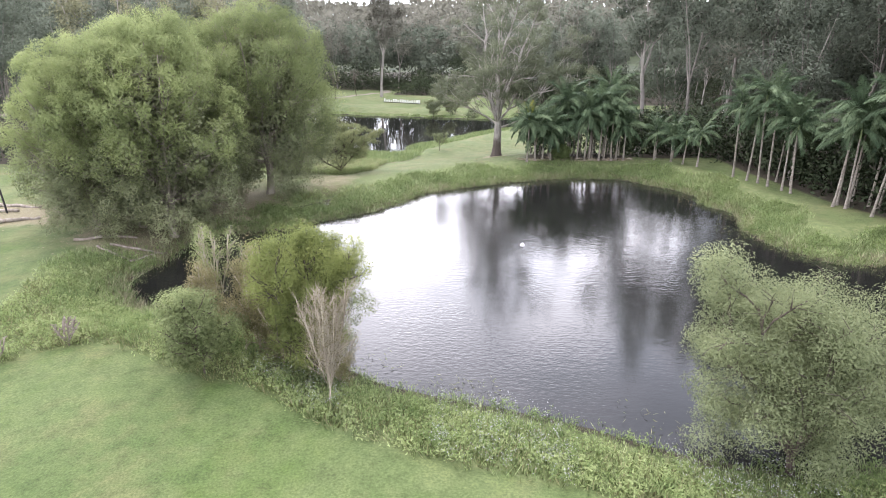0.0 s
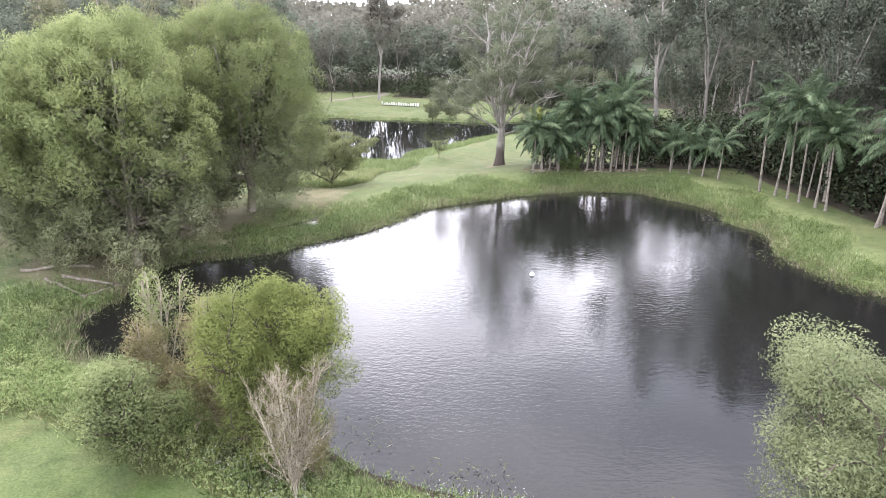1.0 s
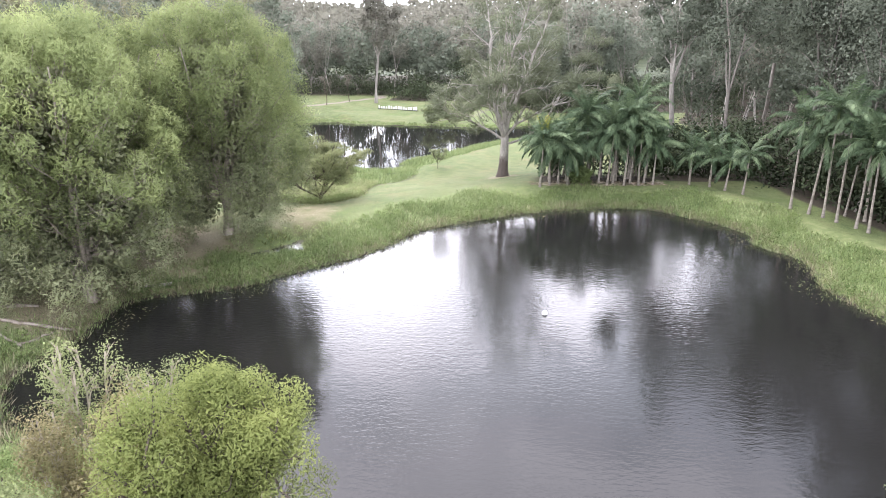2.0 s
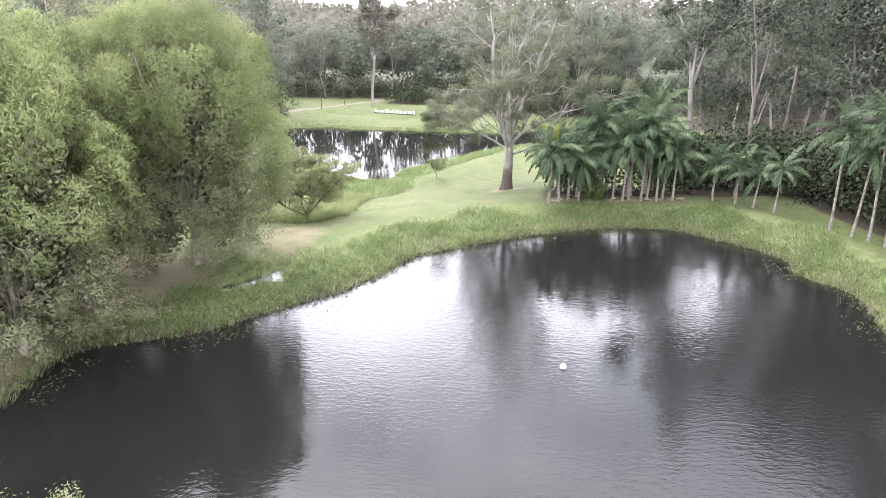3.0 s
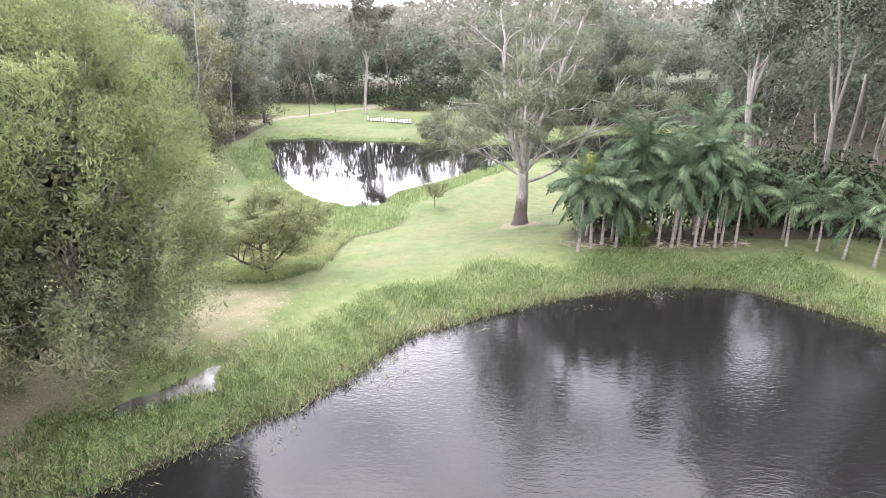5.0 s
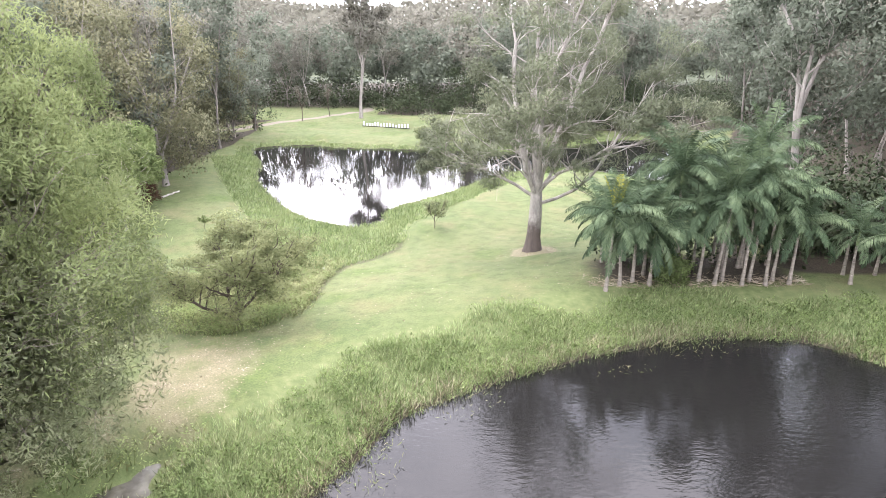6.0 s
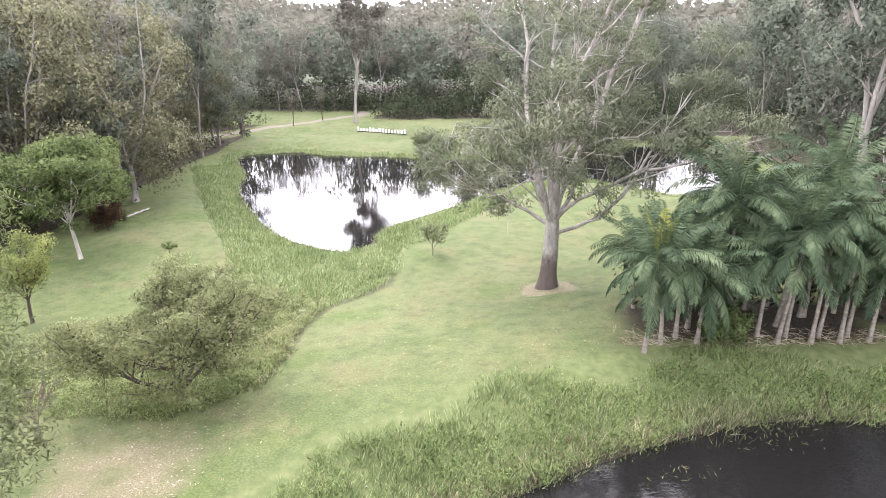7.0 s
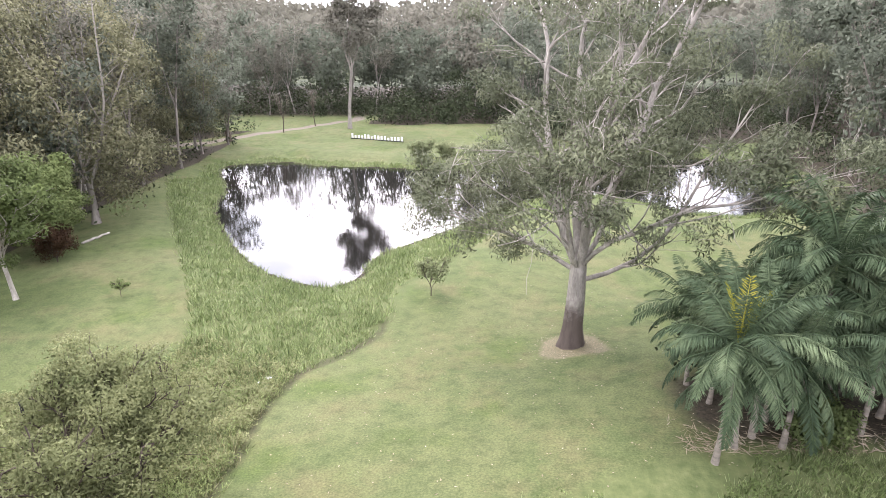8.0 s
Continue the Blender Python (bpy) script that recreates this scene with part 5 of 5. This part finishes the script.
def fallen():
    """Dry leaves strewn under the paperbarks, on the open slope and round the gum."""
    rng = np.random.default_rng(13)
    x, y = rng.uniform(-30, 16, 110000), rng.uniform(26, 78, 110000)
    z, near_by, far_by, pud = land(x, y)
    ok = (rng.random(len(x)) < np.clip(litter_amount(x, y), 0, 1) * 0.75 + 0.03 * (x > -12)) & (near_by > 0.6) & (far_by > 1) & (pud > 0.2)
    x, y, z = x[ok], y[ok], z[ok]
    n = len(x)
    V, F = blades(np.stack([x, y, z + 0.02], -1), rand_dirs(rng, n) * np.array([1, 1, 0.15]), rand_dirs(rng, n) * np.array([1, 1, 0.1]), rng.uniform(0.05, 0.13, n), rng.uniform(0.025, 0.055, n))
    tagged(new("fallen_leaves", mesh_of("fallen_leaves", V, F, DRY_LEAF)), "dry brown leaves scattered over the ground", "leaf litter", kind="stuff")


fallen()


# ---- small things ----
def box_mesh(name, sx, sy, sz, material, bevel=0.02):
    bm = bmesh.new()
    bmesh.ops.create_cube(bm, size=1.0)
    bmesh.ops.scale(bm, vec=(sx, sy, sz), verts=bm.verts)
    bmesh.ops.translate(bm, vec=(0, 0, sz / 2), verts=bm.verts)
    bmesh.ops.bevel(bm, geom=bm.edges[:], offset=bevel, segments=1, affect="EDGES")
    me = bpy.data.meshes.new(name)
    bm.to_mesh(me)
    bm.free()
    me.materials.append(material)
    return me


def palm_debris():
    """Fallen fronds and husks along the foot of the palm clump."""
    rng = np.random.default_rng(16)
    n = 900
    x, y = rng.uniform(7.4, 18.6, n), 57.0 + np.abs(rng.normal(size=n)) * 0.7
    z = land(x, y)[0]
    V, F = blades(np.stack([x, y, z + rng.uniform(0.02, 0.10, n)], -1), rand_dirs(rng, n) * np.array([1, 0.8, 0.1]), rand_dirs(rng, n), rng.uniform(0.12, 0.7, n), rng.uniform(0.015, 0.045, n))
    tagged(new("palm_debris", mesh_of("palm_debris", V, F, DRY_LEAF)), "dry fallen palm fronds under the palms", "leaf litter", kind="stuff")


palm_debris()


# the long low sign on the far lawn: pale upright blocks on a dark rail
sign = thing("lawn_sign", "long low sign of white upright blocks on a dark rail", "sign", (-8.9, 131.3, height_at(-8.9, 131.3)), -26)
part("rail", box_mesh("rail", 9.2, 0.12, 0.12, CHAR), sign, "dark low rail", Matrix.Translation((0, 0, -0.02)))
BLOCK = box_mesh("block", 0.34, 0.07, 0.52, WHITE_PAINT)
TALL = (1.3, 0.8, 0.95, 0.85, 1.25, 1.25, 0.9, 1.2, 1.15, 1.1, 1.1, 0.75, 1.05, 1.1, 1.15, 1.3)
for i, h in enumerate(TALL):
    part("block", BLOCK, sign, at=Matrix.Translation((-4.3 + 8.6 * i / 15, 0, 0.095)) @ Matrix.Diagonal((1, 1, h, 1)))


def log(name, label, x, y, turn, length, radius, seed, material, lift=0.0, category="log"):
    rng = np.random.default_rng(seed)
    s = np.linspace(-0.5, 0.5, 8)
    a = radians(turn)
    px, py = x + s * length * math.cos(a), y + s * length * math.sin(a)
    pz = land(px, py)[0]
    z = np.linspace(pz[0], pz[-1], 8) + radius * 0.8 + lift
    pts = np.stack([px, py, np.maximum(z, pz + radius * 0.6 + lift)], -1) + rng.normal(size=(8, 3)) * radius * 0.35
    rad = radius * np.linspace(1.05, 0.75, 8) * rng.uniform(0.9, 1.1, 8)
    V, F = tubes([(pts, rad)], 8)
    me = mesh_of(name, V, F, material, True)
    caps = bmesh.new()
    caps.from_mesh(me)
    bmesh.ops.holes_fill(caps, edges=[e for e in caps.edges if e.is_boundary], sides=12)
    caps.to_mesh(me)
    caps.free()
    return tagged(new(name, me), label, category)


for i, (x, y, a, l, r) in enumerate(((-19.8, 33.0, 25, 3.2, 0.10), (-17.6, 32.3, 8, 3.0, 0.08), (-18.4, 31.2, -20, 2.4, 0.07), (-17.0, 31.6, 60, 1.6, 0.06))):
    log("fallen_branch", "grey fallen branch lying among leaf litter", x, y, a, l, r, 70 + i, DEAD_WOOD, category="branch")
for i, (x, y, a, l, r) in enumerate(((-29.6, 39.4, -12, 4.5, 0.13), (-30.2, 38.2, -5, 4.0, 0.12), (-27.0, 36.2, 15, 2.4, 0.12), (-28.2, 35.6, 20, 2.8, 0.14))):
    log("bench_log", "weathered log laid round the fire clearing", x, y, a, l, r, 80 + i, DEAD_WOOD)


def post(name, label, x, y, tall, radius, lean=0.0):
    z = height_at(x, y)
    pts = np.array([[0, 0, -0.15], [lean * 0.3, 0, tall * 0.3], [lean, 0, tall], [lean, 0, tall + 0.01]])
    V, F = tubes([(pts, np.array([radius, radius, radius * 0.95, radius * 0.1]))], 8)
    ob = new(name, mesh_of(name, V, F, CHAR, True))
    ob.location = (x, y, z)
    return tagged(ob, label, "post")


post("dark_post", "dark slender post beside the fire clearing", -28.9, 37.8, 1.9, 0.06, -0.15)
post("dark_post", "dark slender post beside the lawn", -24.2, 29.6, 1.3, 0.07, 0.05)
post("stake", "short dark stake on the rough lawn edge", -16.1, 62.0, 0.75, 0.06)
post("stake", "short dark stake on the rough lawn edge", -15.5, 62.4, 0.8, 0.06, 0.05)



def lathe(name, profile, material, sides=20):
    r, z = np.array(profile).T
    turn = np.linspace(0, 2 * np.pi, sides, endpoint=False)
    V = np.stack([np.outer(r, np.cos(turn)), np.outer(r, np.sin(turn)), np.repeat(z[:, None], sides, 1)], -1).reshape(-1, 3)
    i, j = np.meshgrid(np.arange(len(r) - 1), np.arange(sides), indexing="ij")
    a, b = i * sides + j, i * sides + (j + 1) % sides
    return mesh_of(name, V, np.stack([a, b, b + sides, a + sides], -1).reshape(-1, 4), material, True)


buoy = thing("pond_float", "white rounded marker float riding on the pond", "float", (4.93, 34.56, 0.0), 20, tilt=8)
part("float_body", lathe("float_body", ((0.01, -0.1), (0.08, -0.08), (0.125, -0.02), (0.135, 0.04), (0.115, 0.1), (0.075, 0.145), (0.045, 0.16)), WHITE_PAINT), buoy)
part("cap", lathe("cap", ((0.045, 0.155), (0.045, 0.18), (0.03, 0.192), (0.005, 0.195)), WHITE_PAINT, 12), buoy)

# timber edging at the grove's water edge
STALE = bark_material("weathered_plank", (0.22, 0.20, 0.17), (0.48, 0.45, 0.40), 5.0, 0.5)
edging = thing("timber_edging", "weathered plank edging set round a bank corner", "edging", (-15.2, 37.3, height_at(-15.2, 37.3)), 0)
part("plank", box_mesh("plank", 2.6, 0.10, 0.16, STALE), edging, at=pose(-0.65, 0.95, 0.0, 0, 0, -54))
part("plank", box_mesh("plank", 1.3, 0.10, 0.16, STALE), edging, at=pose(0.65, -0.02, 0.0, 0, 0, 22))

log("pale_log", "pale stripped log lying at the shrub's foot", -25.5, 84.6, 70, 2.4, 0.10, 91, PALE_BARK)
tree("tree_stump", "thick dark broken tree stump beside the track", "stump", (-30.6, 130.9), GUM_LEAF, DARK_BARK, 92, 0, 0.2, 0.1, 0.04, wood_name="trunk",
             height=2.4, radius=0.8, fork=1.7, leaders=3, lean=0.25, girth=0.5, limbs=1, twigs=1, start=0.5)


def rock(name, label, x, y, size, seed, material):
    bm = bmesh.new()
    bmesh.ops.create_icosphere(bm, subdivisions=2, radius=1.0)
    rng = np.random.default_rng(seed)
    for v in bm.verts:
        v.co *= 1 + 0.22 * noise.noise(v.co * 1.7 + Vector((seed, 0, 0)))
        v.co.x, v.co.y, v.co.z = v.co.x * size, v.co.y * size * 0.7, v.co.z * size * 0.4
    me = bpy.data.meshes.new(name)
    bm.to_mesh(me)
    bm.free()
    me.materials.append(material)
    ob = new(name, me)
    ob.location = (x, y, height_at(x, y) + size * 0.15)
    ob.rotation_euler = (0, 0, rng.uniform(0, 6))
    return tagged(ob, label, "stone")


for i, (x, y, k) in enumerate(((-7.3, 64.4, 0.15), (-7.6, 64.1, 0.08), (-9.3, 58.2, 0.12))):
    rock("pale_stone", "pale flat stone among rough weeds", x, y, k, 95 + i, WHITE_PAINT)
